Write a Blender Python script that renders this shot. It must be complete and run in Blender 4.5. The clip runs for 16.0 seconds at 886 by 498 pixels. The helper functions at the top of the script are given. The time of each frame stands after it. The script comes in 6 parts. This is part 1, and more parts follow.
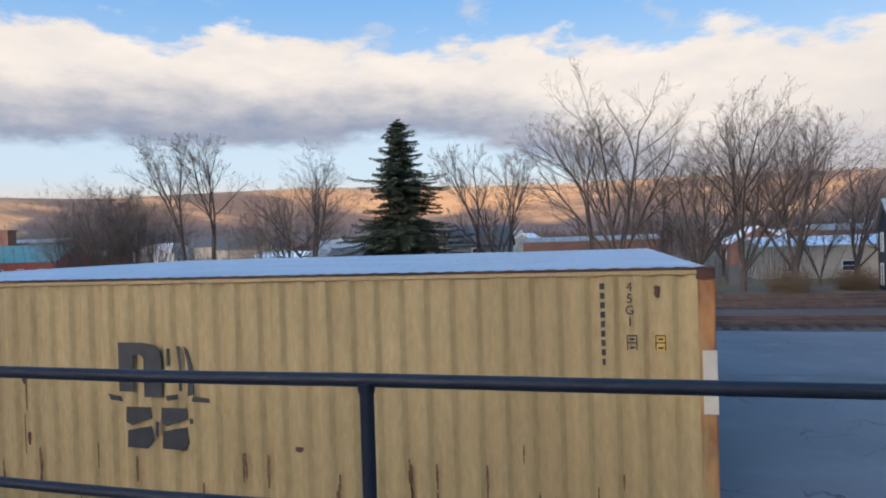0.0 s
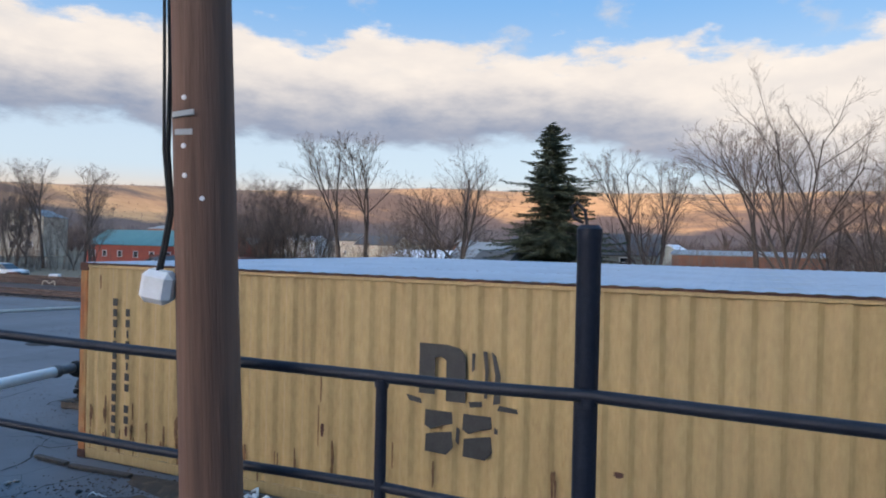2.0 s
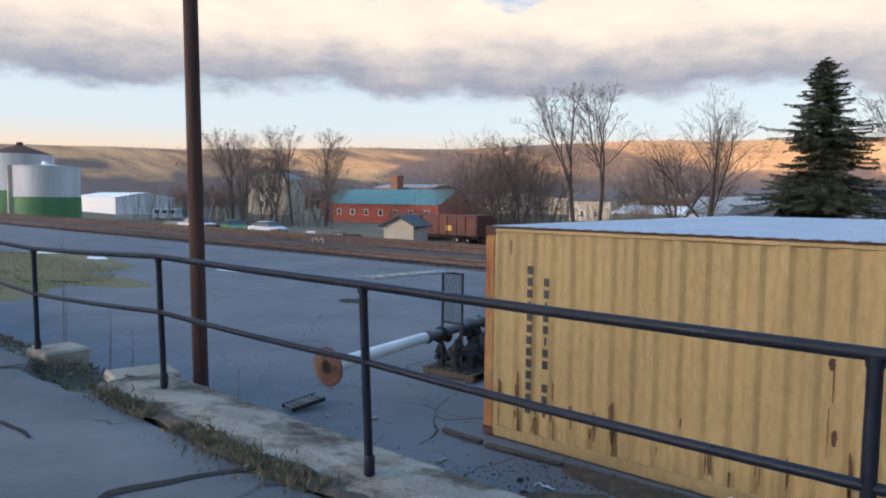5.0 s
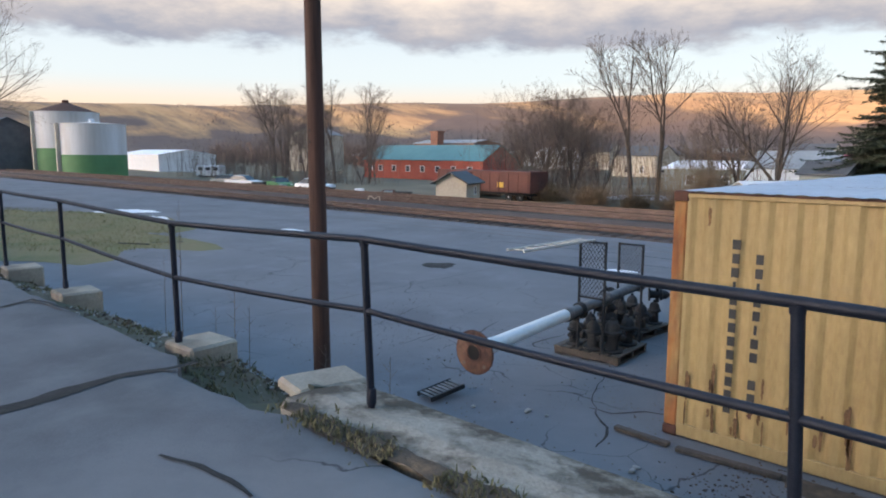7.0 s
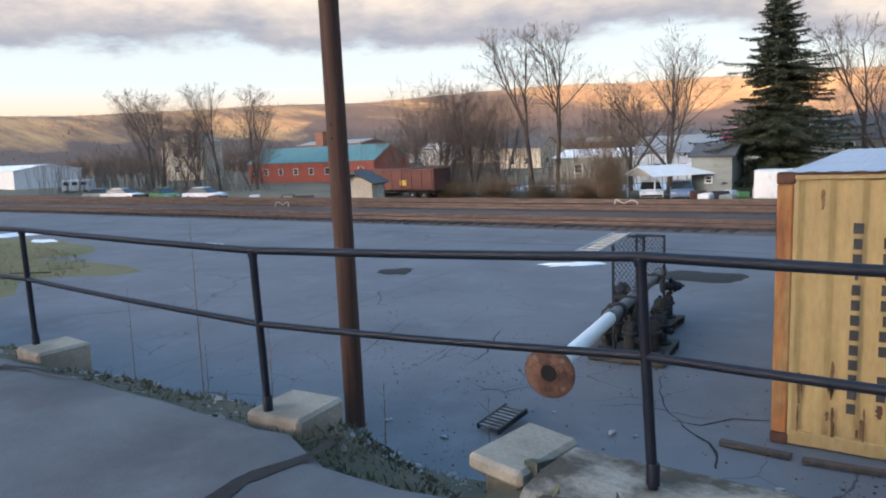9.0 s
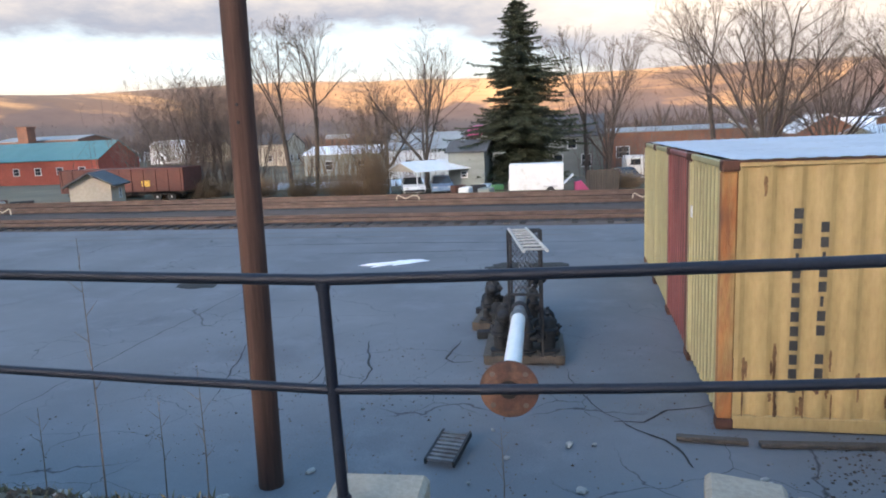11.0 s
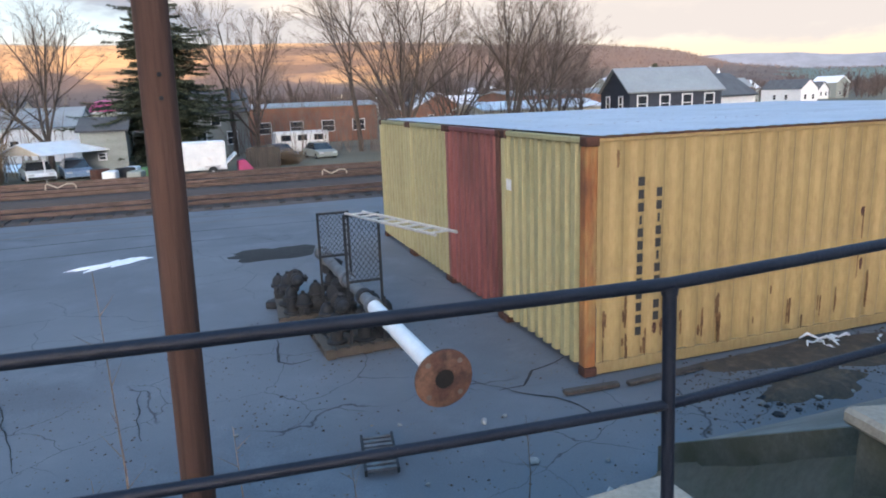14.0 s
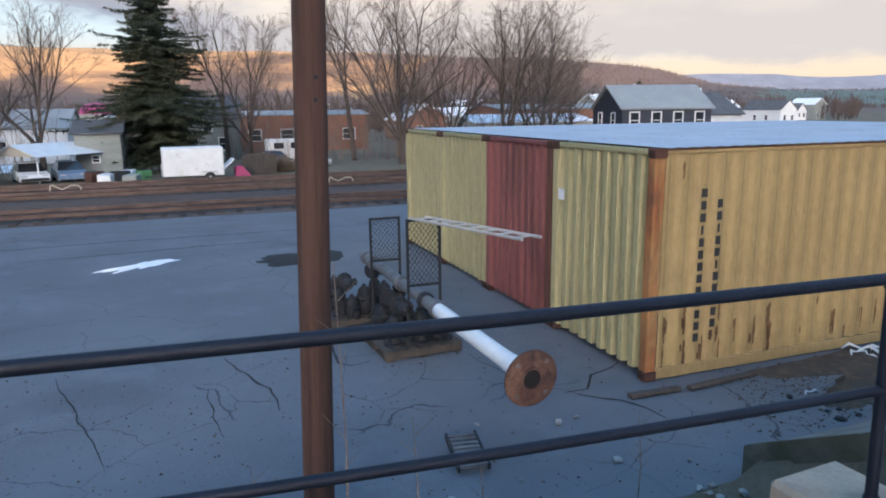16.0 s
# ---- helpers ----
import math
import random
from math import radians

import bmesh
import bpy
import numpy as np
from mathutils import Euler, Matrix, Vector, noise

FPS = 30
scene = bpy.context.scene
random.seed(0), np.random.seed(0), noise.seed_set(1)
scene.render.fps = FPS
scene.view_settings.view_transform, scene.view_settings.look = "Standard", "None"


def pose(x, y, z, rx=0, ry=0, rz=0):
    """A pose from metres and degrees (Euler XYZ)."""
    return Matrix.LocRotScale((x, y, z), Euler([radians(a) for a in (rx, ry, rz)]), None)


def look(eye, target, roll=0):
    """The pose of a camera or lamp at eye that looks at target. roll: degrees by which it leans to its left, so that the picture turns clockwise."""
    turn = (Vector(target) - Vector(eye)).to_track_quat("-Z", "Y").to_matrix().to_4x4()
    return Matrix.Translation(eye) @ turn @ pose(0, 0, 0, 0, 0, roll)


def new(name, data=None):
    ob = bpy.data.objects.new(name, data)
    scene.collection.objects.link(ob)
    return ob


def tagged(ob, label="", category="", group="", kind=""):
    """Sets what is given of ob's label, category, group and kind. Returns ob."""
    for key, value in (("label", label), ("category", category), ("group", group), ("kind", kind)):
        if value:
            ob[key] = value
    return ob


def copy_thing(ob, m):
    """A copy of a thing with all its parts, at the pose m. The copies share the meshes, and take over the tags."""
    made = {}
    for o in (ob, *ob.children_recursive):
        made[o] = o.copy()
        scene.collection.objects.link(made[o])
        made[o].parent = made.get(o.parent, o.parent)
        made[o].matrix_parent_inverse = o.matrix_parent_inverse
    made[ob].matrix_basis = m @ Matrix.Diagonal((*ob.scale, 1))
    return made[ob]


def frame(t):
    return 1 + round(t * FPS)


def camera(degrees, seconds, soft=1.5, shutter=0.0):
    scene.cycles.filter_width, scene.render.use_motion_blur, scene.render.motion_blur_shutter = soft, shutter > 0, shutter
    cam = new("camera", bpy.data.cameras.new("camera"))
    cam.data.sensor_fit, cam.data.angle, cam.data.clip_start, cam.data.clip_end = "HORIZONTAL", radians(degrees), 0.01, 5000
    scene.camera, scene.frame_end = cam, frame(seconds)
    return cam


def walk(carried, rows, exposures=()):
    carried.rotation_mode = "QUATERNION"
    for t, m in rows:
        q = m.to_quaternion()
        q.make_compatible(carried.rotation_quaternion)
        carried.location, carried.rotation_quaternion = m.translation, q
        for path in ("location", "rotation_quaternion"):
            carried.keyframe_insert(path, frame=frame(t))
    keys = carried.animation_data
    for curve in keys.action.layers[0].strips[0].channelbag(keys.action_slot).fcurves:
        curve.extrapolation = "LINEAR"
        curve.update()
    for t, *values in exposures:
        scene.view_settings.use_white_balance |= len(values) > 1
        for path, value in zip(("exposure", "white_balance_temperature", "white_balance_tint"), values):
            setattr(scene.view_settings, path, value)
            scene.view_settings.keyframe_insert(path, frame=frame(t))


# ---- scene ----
cam = camera(65.6, 16.0, soft=1.9)
PATH = [
    (0, (11.297, -7.009, 3.22), (10.831, -5.064, 3.197), -1.8),
    (0.5, (10.791, -6.947, 3.248), (10.349, -4.996, 3.273), 0.6),
    (0.6, (10.725, -6.943, 3.241), (10.318, -4.985, 3.276), 0.1),
    (1, (10.286, -6.965, 3.258), (9.915, -5.0, 3.258), -0.5),
    (1.5, (9.672, -6.993, 3.256), (9.101, -5.077, 3.304), 1.2),
    (2, (9.046, -7.173, 3.278), (8.239, -5.343, 3.265), 1.3),
    (2.5, (8.448, -7.211, 3.272), (7.352, -5.539, 3.217), 2.7),
    (3, (7.752, -7.271, 3.284), (6.458, -5.746, 3.267), 3.5),
    (3.5, (7.238, -7.299, 3.268), (5.904, -5.81, 3.209), 0.9),
    (4, (6.718, -7.427, 3.287), (5.26, -6.06, 3.211), 1.5),
    (4.2, (6.474, -7.472, 3.256), (5.102, -6.021, 3.156), 1.3),
    (6.3, (4.31, -7.524, 3.307), (3.036, -5.995, 3.111), 0.1),
    (6.5, (4.054, -7.509, 3.305), (2.751, -6.006, 3.103), -0.9),
    (7, (3.469, -7.545, 3.31), (2.112, -6.102, 3.032), 0.3),
    (7.5, (2.894, -7.686, 3.3), (1.546, -6.229, 3.053), -0.2),
    (8, (2.275, -7.696, 3.295), (0.951, -6.22, 3.039), -0.8),
    (8.5, (1.654, -7.765, 3.299), (0.382, -6.241, 3.062), -0.2),
    (8.7, (1.406, -7.77, 3.286), (0.203, -6.194, 3.027), -1.0),
    (11, (-1.34, -7.46, 3.263), (-1.754, -5.531, 2.937), -2.4),
    (11.5, (-1.882, -7.315, 3.311), (-1.993, -5.338, 3.03), 0.4),
    (12, (-2.402, -7.266, 3.326), (-2.302, -5.306, 2.942), -1.8),
    (12.5, (-2.859, -7.098, 3.34), (-2.534, -5.177, 2.889), -3.1),
    (13, (-3.327, -7.055, 3.391), (-2.908, -5.147, 2.961), -2.4),
    (13.5, (-3.657, -6.952, 3.38), (-3.124, -5.072, 2.954), -3.3),
    (14, (-4.021, -6.85, 3.391), (-3.405, -4.998, 2.958), -2.1),
    (14.5, (-4.38, -6.864, 3.382), (-3.762, -5.022, 2.906), -1.7),
    (15, (-4.611, -6.733, 3.387), (-3.915, -4.917, 2.921), -2.7),
    (15.5, (-4.775, -6.663, 3.392), (-4.046, -4.846, 2.982), -0.6),
    (16, (-5.117, -6.701, 3.383), (-4.442, -4.862, 2.981), -0.6),
]
EXPOSURES = [(0, 0.63, 6150, 10), (2.5, 0.64, 6250, 10), (3.5, 0.62, 6400, 10), (4.2, 0.68, 6550, 11), (6.3, 0.92, 7050, 12), (8.7, 1.0, 7150, 12), (11, 1.23, 7000, 11), (11.5, 1.27, 6950, 11), (12.0, 1.33, 6850, 10), (12.5, 1.46, 6800, 10), (13, 1.1, 6800, 10), (13.5, 1.1, 6750, 10), (14.5, 1.08, 6700, 10), (15.5, 1.03, 6600, 10), (16, 0.84, 6450, 10)]
walk(cam, [(t, look(eye, target, roll)) for t, eye, target, roll in PATH], exposures=EXPOSURES)

# ---- light ----
SUN_EL, SUN_AZ = 2.3, -26.0        # low sun behind the walker, over the added unseen ridge
sun = new("sun", bpy.data.lights.new("sun", "SUN"))
sun.data.energy, sun.data.angle, sun.data.color = 5.0, radians(0.6), (1.0, 0.57, 0.27)
sun.matrix_basis = look((0, 0, 0), (math.sin(radians(-SUN_AZ)), math.cos(radians(-SUN_AZ)), -math.tan(radians(SUN_EL))))

world = bpy.data.worlds.new("sky")
scene.world = world
world.use_nodes = True
WT = world.node_tree
WT.nodes.clear()


def wmath(op, a, b=None, c=None, clamp=False):
    n = WT.nodes.new("ShaderNodeMath")
    n.operation, n.use_clamp = op, clamp
    for i, v in enumerate((a, b, c)):
        if v is None:
            continue
        if isinstance(v, (int, float)):
            n.inputs[i].default_value = v
        else:
            WT.links.new(v, n.inputs[i])
    return n.outputs[0]


def wstep(v, lo, hi):
    n = WT.nodes.new("ShaderNodeMapRange")
    n.interpolation_type = "SMOOTHSTEP"
    for i, x in ((0, v), (1, lo), (2, hi)):
        if isinstance(x, (int, float)):
            n.inputs[i].default_value = x
        else:
            WT.links.new(x, n.inputs[i])
    return n.outputs[0]


def wmix(f, a, b):
    n = WT.nodes.new("ShaderNodeMix")
    n.data_type = "RGBA"
    for i, x in ((0, f), (6, a), (7, b)):
        if isinstance(x, (int, float)):
            n.inputs[i].default_value = x
        elif isinstance(x, tuple):
            n.inputs[i].default_value = (*x, 1)
        else:
            WT.links.new(x, n.inputs[i])
    return n.outputs[2]


def wnoise(vec, scale, detail, rough=0.55):
    n = WT.nodes.new("ShaderNodeTexNoise")
    n.inputs["Scale"].default_value, n.inputs["Detail"].default_value, n.inputs["Roughness"].default_value = scale, detail, rough
    WT.links.new(vec, n.inputs["Vector"])
    return n.outputs["Fac"]


def wvec(x, y, z=0.0):
    n = WT.nodes.new("ShaderNodeCombineXYZ")
    for i, v in enumerate((x, y, z)):
        if isinstance(v, (int, float)):
            n.inputs[i].default_value = v
        else:
            WT.links.new(v, n.inputs[i])
    return n.outputs[0]


def build_sky():
    tc = WT.nodes.new("ShaderNodeTexCoord")
    sep = WT.nodes.new("ShaderNodeSeparateXYZ")
    WT.links.new(tc.outputs["Generated"], sep.inputs[0])
    sx, sy, sz = sep.outputs
    deg = 57.2958
    el = wmath("MULTIPLY", wmath("ARCSINE", sz), deg)
    az = wmath("MULTIPLY", wmath("ARCTAN2", sx, sy), deg)      # 0 ahead, positive to the right
    sky = WT.nodes.new("ShaderNodeTexSky")
    sky.sky_type, sky.sun_disc = "NISHITA", False
    sky.sun_elevation, sky.sun_rotation = radians(SUN_EL + 4), radians(180 - SUN_AZ)
    sky.altitude, sky.air_density, sky.dust_density, sky.ozone_density = 150, 1.0, 1.0, 1.5
    # clear air: pale and peach at the horizon, blue above
    clear = wmix(wstep(el, 2.8, 6.0), (0.99, 0.78, 0.64), (0.76, 0.88, 1.0))
    clear = wmix(wstep(el, 6.0, 22.0), clear, SKY_BLUE)
    rgb = WT.nodes.new("ShaderNodeMix")
    rgb.data_type, rgb.blend_type = "RGBA", "ADD"
    rgb.inputs[0].default_value = 1.0
    WT.links.new(clear, rgb.inputs[6])
    dim = WT.nodes.new("ShaderNodeVectorMath")
    dim.operation = "SCALE"
    dim.inputs[3].default_value = 0.05
    WT.links.new(sky.outputs[0], dim.inputs[0])
    WT.links.new(dim.outputs[0], rgb.inputs[7])
    clear = rgb.outputs[2]
    # one long bank of cloud, cream on its sunlit crown and grey below
    p = wvec(wmath("MULTIPLY", az, 0.045), wmath("MULTIPLY", el, 0.11))
    big = wmath("SUBTRACT", wnoise(p, 1.7, 2.0), 0.5)
    fine = wmath("SUBTRACT", wnoise(p, 4.2, 6.0, 0.6), 0.5)
    wob = wmath("ADD", wmath("MULTIPLY", big, 6.0), wmath("MULTIPLY", fine, 7.0))
    low = wmath("SUBTRACT", 8.2, wmath("MULTIPLY", wstep(az, -14.0, 8.0), 5.0))
    top = wmath("SUBTRACT", 16.6, wmath("MULTIPLY", wstep(az, -30.0, 30.0), 2.0))
    e_low = wmath("ADD", el, wmath("MULTIPLY", wob, 0.55))
    e_top = wmath("ADD", el, wob)
    inside = wmath("MULTIPLY", wstep(wmath("SUBTRACT", e_low, low), -0.5, 1.0), wstep(wmath("SUBTRACT", top, e_top), -0.35, 1.2))
    puff = wnoise(wvec(wmath("MULTIPLY", az, 0.05), wmath("MULTIPLY", el, 0.09), 7.3), 3.0, 6.0, 0.6)
    puffs = wmath("MULTIPLY", wmath("MULTIPLY", wstep(puff, 0.55, 0.75), wstep(el, 12.0, 18.0)), 0.75)
    high = wmath("SUBTRACT", wmath("ADD", el, wmath("MULTIPLY", fine, 5.0)), low)
    lump = wnoise(wvec(wmath("MULTIPLY", az, 0.06), wmath("MULTIPLY", el, 0.16), 3.1), 2.6, 5.0, 0.6)
    shade = wmath("ADD", wmath("MULTIPLY", wstep(high, 0.4, 6.0), 0.85), wmath("MULTIPLY", wmath("SUBTRACT", lump, 0.42), 0.55), clamp=True)
    shade = wmath("MAXIMUM", shade, wmath("MULTIPLY", wstep(az, -6.0, 8.0), 0.42))
    veil = wmath("MULTIPLY", wstep(az, 2.0, 30.0), wmath("SUBTRACT", 1.0, wstep(el, 8.0, 15.0)))
    cloud = wmix(shade, CLOUD_LOW, CLOUD_TOP)
    cloud = wmix(wmath("MULTIPLY", veil, 0.75), cloud, (0.88, 0.80, 0.76))
    out = wmix(inside, clear, cloud)
    out = wmix(puffs, out, (0.90, 0.88, 0.88))
    # overhead, out of view, the sky is brightened to light the ground
    lift = wmath("ADD", 1.0, wmath("MULTIPLY", wstep(el, 24.0, 60.0), OVERHEAD))
    s = WT.nodes.new("ShaderNodeVectorMath")
    s.operation = "SCALE"
    WT.links.new(out, s.inputs[0])
    WT.links.new(lift, s.inputs[3])
    glow = wmix(wmath("MULTIPLY", wstep(wmath("ADD", wmath("MULTIPLY", sx, -0.36), wmath("MULTIPLY", sy, -0.933)), 0.84, 1.0), wstep(el, -4.0, 6.0)), (0.0, 0.0, 0.0), GLOW)
    both = WT.nodes.new("ShaderNodeVectorMath")
    both.operation = "ADD"
    WT.links.new(s.outputs[0], both.inputs[0])
    WT.links.new(glow, both.inputs[1])
    bg = WT.nodes.new("ShaderNodeBackground")
    bg.inputs[1].default_value = 0.5
    WT.links.new(both.outputs[0], bg.inputs[0])
    wo = WT.nodes.new("ShaderNodeOutputWorld")
    WT.links.new(bg.outputs[0], wo.inputs[0])


SKY_BLUE, CLOUD_LOW, CLOUD_TOP, OVERHEAD = (0.23, 0.52, 0.95), (0.40, 0.455, 0.585), (1.33, 1.165, 1.0), 0.5
GLOW = (38.5, 33.4, 29.8)     # the bright sky round the low sun, behind
build_sky()


# ---- materials ----
def material(name, a, b, scale=3.0, rough=0.8, bump=0.1, metal=0.0, stain=None, stain_scale=0.6, stain_at=0.6, stain_soft=0.12,
             stretch=(1, 1, 1), fine=30.0, island=0.0, per_object=0.0, spec=0.5):
    """Two colours mixed by noise, a finer grain, stains with soft edges, relief."""
    m = bpy.data.materials.new(name)
    m.use_nodes = True
    nt = m.node_tree
    bsdf = nt.nodes["Principled BSDF"]
    bsdf.inputs["Metallic"].default_value = metal
    bsdf.inputs["Specular IOR Level"].default_value = spec
    tc = nt.nodes.new("ShaderNodeTexCoord")
    mp = nt.nodes.new("ShaderNodeMapping")
    mp.inputs["Scale"].default_value = stretch
    nt.links.new(tc.outputs["Object"], mp.inputs[0])

    def tex(s, d, r=0.6):
        n = nt.nodes.new("ShaderNodeTexNoise")
        n.inputs["Scale"].default_value, n.inputs["Detail"].default_value, n.inputs["Roughness"].default_value = s, d, r
        nt.links.new(mp.outputs[0], n.inputs["Vector"])
        return n.outputs["Fac"]

    def ramp(v, lo, hi):
        n = nt.nodes.new("ShaderNodeMapRange")
        n.inputs[1].default_value, n.inputs[2].default_value = lo, hi
        nt.links.new(v, n.inputs[0])
        return n.outputs[0]

    def mix(f, x, y, kind="MIX"):
        n = nt.nodes.new("ShaderNodeMix")
        n.data_type, n.blend_type = "RGBA", kind
        for i, v in ((0, f), (6, x), (7, y)):
            if isinstance(v, (int, float)):
                n.inputs[i].default_value = v
            elif isinstance(v, tuple):
                n.inputs[i].default_value = (*v, 1)
            else:
                nt.links.new(v, n.inputs[i])
        return n.outputs[2]

    col = mix(ramp(tex(scale, 5), 0.34, 0.66), a, b)
    grain = tex(fine, 4)
    g = ramp(grain, 0.2, 0.8)
    gn = nt.nodes.new("ShaderNodeCombineColor")
    for i in range(3):
        nt.links.new(g, gn.inputs[i])
    col = mix(0.28, col, gn.outputs[0], "SOFT_LIGHT")
    if stain:
        col = mix(ramp(tex(stain_scale, 7, 0.65), stain_at - stain_soft, stain_at + stain_soft), col, stain)
    for amount, kind, sock in ((island, "ShaderNodeNewGeometry", "Random Per Island"), (per_object, "ShaderNodeObjectInfo", "Random")):
        if amount:
            o = nt.nodes.new(kind)
            hv = nt.nodes.new("ShaderNodeHueSaturation")
            r = nt.nodes.new("ShaderNodeMapRange")
            r.inputs[3].default_value, r.inputs[4].default_value = 1 - amount, 1 + amount
            nt.links.new(o.outputs[sock], r.inputs[0])
            nt.links.new(r.outputs[0], hv.inputs["Value"])
            nt.links.new(col, hv.inputs["Color"])
            col = hv.outputs[0]
    nt.links.new(col, bsdf.inputs["Base Color"])
    rr = nt.nodes.new("ShaderNodeMapRange")
    rr.inputs[3].default_value, rr.inputs[4].default_value = max(0.03, rough - 0.12), min(1.0, rough + 0.1)
    nt.links.new(tex(scale * 2.3, 3), rr.inputs[0])
    nt.links.new(rr.outputs[0], bsdf.inputs["Roughness"])
    if bump:
        bp = nt.nodes.new("ShaderNodeBump")
        bp.inputs["Strength"].default_value, bp.inputs["Distance"].default_value = bump, 0.02
        nt.links.new(grain, bp.inputs["Height"])
        nt.links.new(bp.outputs[0], bsdf.inputs["Normal"])
    return m


def cracked(m, scale, width, colour=(0.02, 0.02, 0.022), warp=0.6, keep=0.5):
    """Adds a net of cracks to a pavement material."""
    nt = m.node_tree
    bsdf = nt.nodes["Principled BSDF"]
    col = bsdf.inputs["Base Color"].links[0].from_socket
    tc = nt.nodes.new("ShaderNodeTexCoord")
    n = nt.nodes.new("ShaderNodeTexNoise")
    n.inputs["Scale"].default_value, n.inputs["Detail"].default_value = 1.3, 5
    nt.links.new(tc.outputs["Object"], n.inputs["Vector"])
    add = nt.nodes.new("ShaderNodeMix")
    add.data_type, add.blend_type = "RGBA", "LINEAR_LIGHT"
    add.inputs[0].default_value = warp
    nt.links.new(tc.outputs["Object"], add.inputs[6])
    nt.links.new(n.outputs["Color"], add.inputs[7])
    v = nt.nodes.new("ShaderNodeTexVoronoi")
    v.feature, v.voronoi_dimensions = "DISTANCE_TO_EDGE", "2D"
    v.inputs["Scale"].default_value = scale
    nt.links.new(add.outputs[2], v.inputs["Vector"])
    r = nt.nodes.new("ShaderNodeMapRange")
    r.inputs[1].default_value, r.inputs[2].default_value, r.inputs[3].default_value, r.inputs[4].default_value = 0, width * scale, 1, 0
    nt.links.new(v.outputs["Distance"], r.inputs[0])
    k = nt.nodes.new("ShaderNodeTexNoise")
    k.inputs["Scale"].default_value = 0.35
    nt.links.new(tc.outputs["Object"], k.inputs["Vector"])
    kr = nt.nodes.new("ShaderNodeMapRange")
    kr.inputs[1].default_value, kr.inputs[2].default_value = keep, keep + 0.06
    nt.links.new(k.outputs["Fac"], kr.inputs[0])
    mul = nt.nodes.new("ShaderNodeMath")
    mul.operation = "MULTIPLY"
    nt.links.new(r.outputs[0], mul.inputs[0])
    nt.links.new(kr.outputs[0], mul.inputs[1])
    mx = nt.nodes.new("ShaderNodeMix")
    mx.data_type = "RGBA"
    nt.links.new(mul.outputs[0], mx.inputs[0])
    nt.links.new(col, mx.inputs[6])
    mx.inputs[7].default_value = (*colour, 1)
    nt.links.new(mx.outputs[2], bsdf.inputs["Base Color"])
    return m


EARTH = material("earth", (0.11, 0.085, 0.06), (0.07, 0.065, 0.04), 0.6, 0.95, 0.5, stain=(0.05, 0.06, 0.025), stain_scale=0.9, fine=14)
HILL = material("hill", (0.47, 0.285, 0.13), (0.34, 0.195, 0.095), 0.006, 0.95, 0.0, stain=(0.13, 0.085, 0.06), stain_scale=0.0035, stain_at=0.51, stain_soft=0.05, stretch=(0.45, 1.6, 1), fine=0.05)


def wooded(m, near, low, high):
    """Leafless woods, with the lower slope's shade painted into their dark colour, up to a ragged line on the hillside;
    the line climbs to the right.
    """
    nt = m.node_tree
    bsdf = nt.nodes["Principled BSDF"]
    fields = bsdf.inputs["Base Color"].links[0].from_socket
    geo = nt.nodes.new("ShaderNodeNewGeometry")
    sep = nt.nodes.new("ShaderNodeSeparateXYZ")
    nt.links.new(geo.outputs["Position"], sep.inputs[0])

    def calc(op, *args):
        n = nt.nodes.new("ShaderNodeMath")
        n.operation = op
        for i, v in enumerate(args):
            if isinstance(v, (int, float)):
                n.inputs[i].default_value = v
            else:
                nt.links.new(v, n.inputs[i])
        return n.outputs[0]

    def cloudy(scale, detail):
        n = nt.nodes.new("ShaderNodeTexNoise")
        n.inputs["Scale"].default_value, n.inputs["Detail"].default_value = scale, detail
        nt.links.new(geo.outputs["Position"], n.inputs["Vector"])
        return n.outputs["Fac"]

    x, y = sep.outputs[0], sep.outputs[1]
    dist = calc("SQRT", calc("ADD", calc("MULTIPLY", x, x), calc("MULTIPLY", y, y)))
    climb = calc("MULTIPLY", calc("SMOOTH_MIN", calc("MAXIMUM", calc("SUBTRACT", calc("DIVIDE", x, y), 0.30), 0.0), 0.2, 0.02), 4500)
    line = calc("ADD", calc("ADD", near, climb), calc("MULTIPLY", calc("SUBTRACT", cloudy(0.006, 6), 0.5), 520))
    mask = calc("MULTIPLY_ADD", calc("SUBTRACT", line, dist), 0.02, 0.5)
    cl = nt.nodes.new("ShaderNodeClamp")
    nt.links.new(mask, cl.inputs[0])
    wood = nt.nodes.new("ShaderNodeMix")
    wood.data_type = "RGBA"
    nt.links.new(cloudy(0.02, 4), wood.inputs[0])
    wood.inputs[6].default_value, wood.inputs[7].default_value = (*low, 1), (*high, 1)
    mx = nt.nodes.new("ShaderNodeMix")
    mx.data_type = "RGBA"
    nt.links.new(cl.outputs[0], mx.inputs[0])
    nt.links.new(fields, mx.inputs[6])
    nt.links.new(wood.outputs[2], mx.inputs[7])
    nt.links.new(mx.outputs[2], bsdf.inputs["Base Color"])


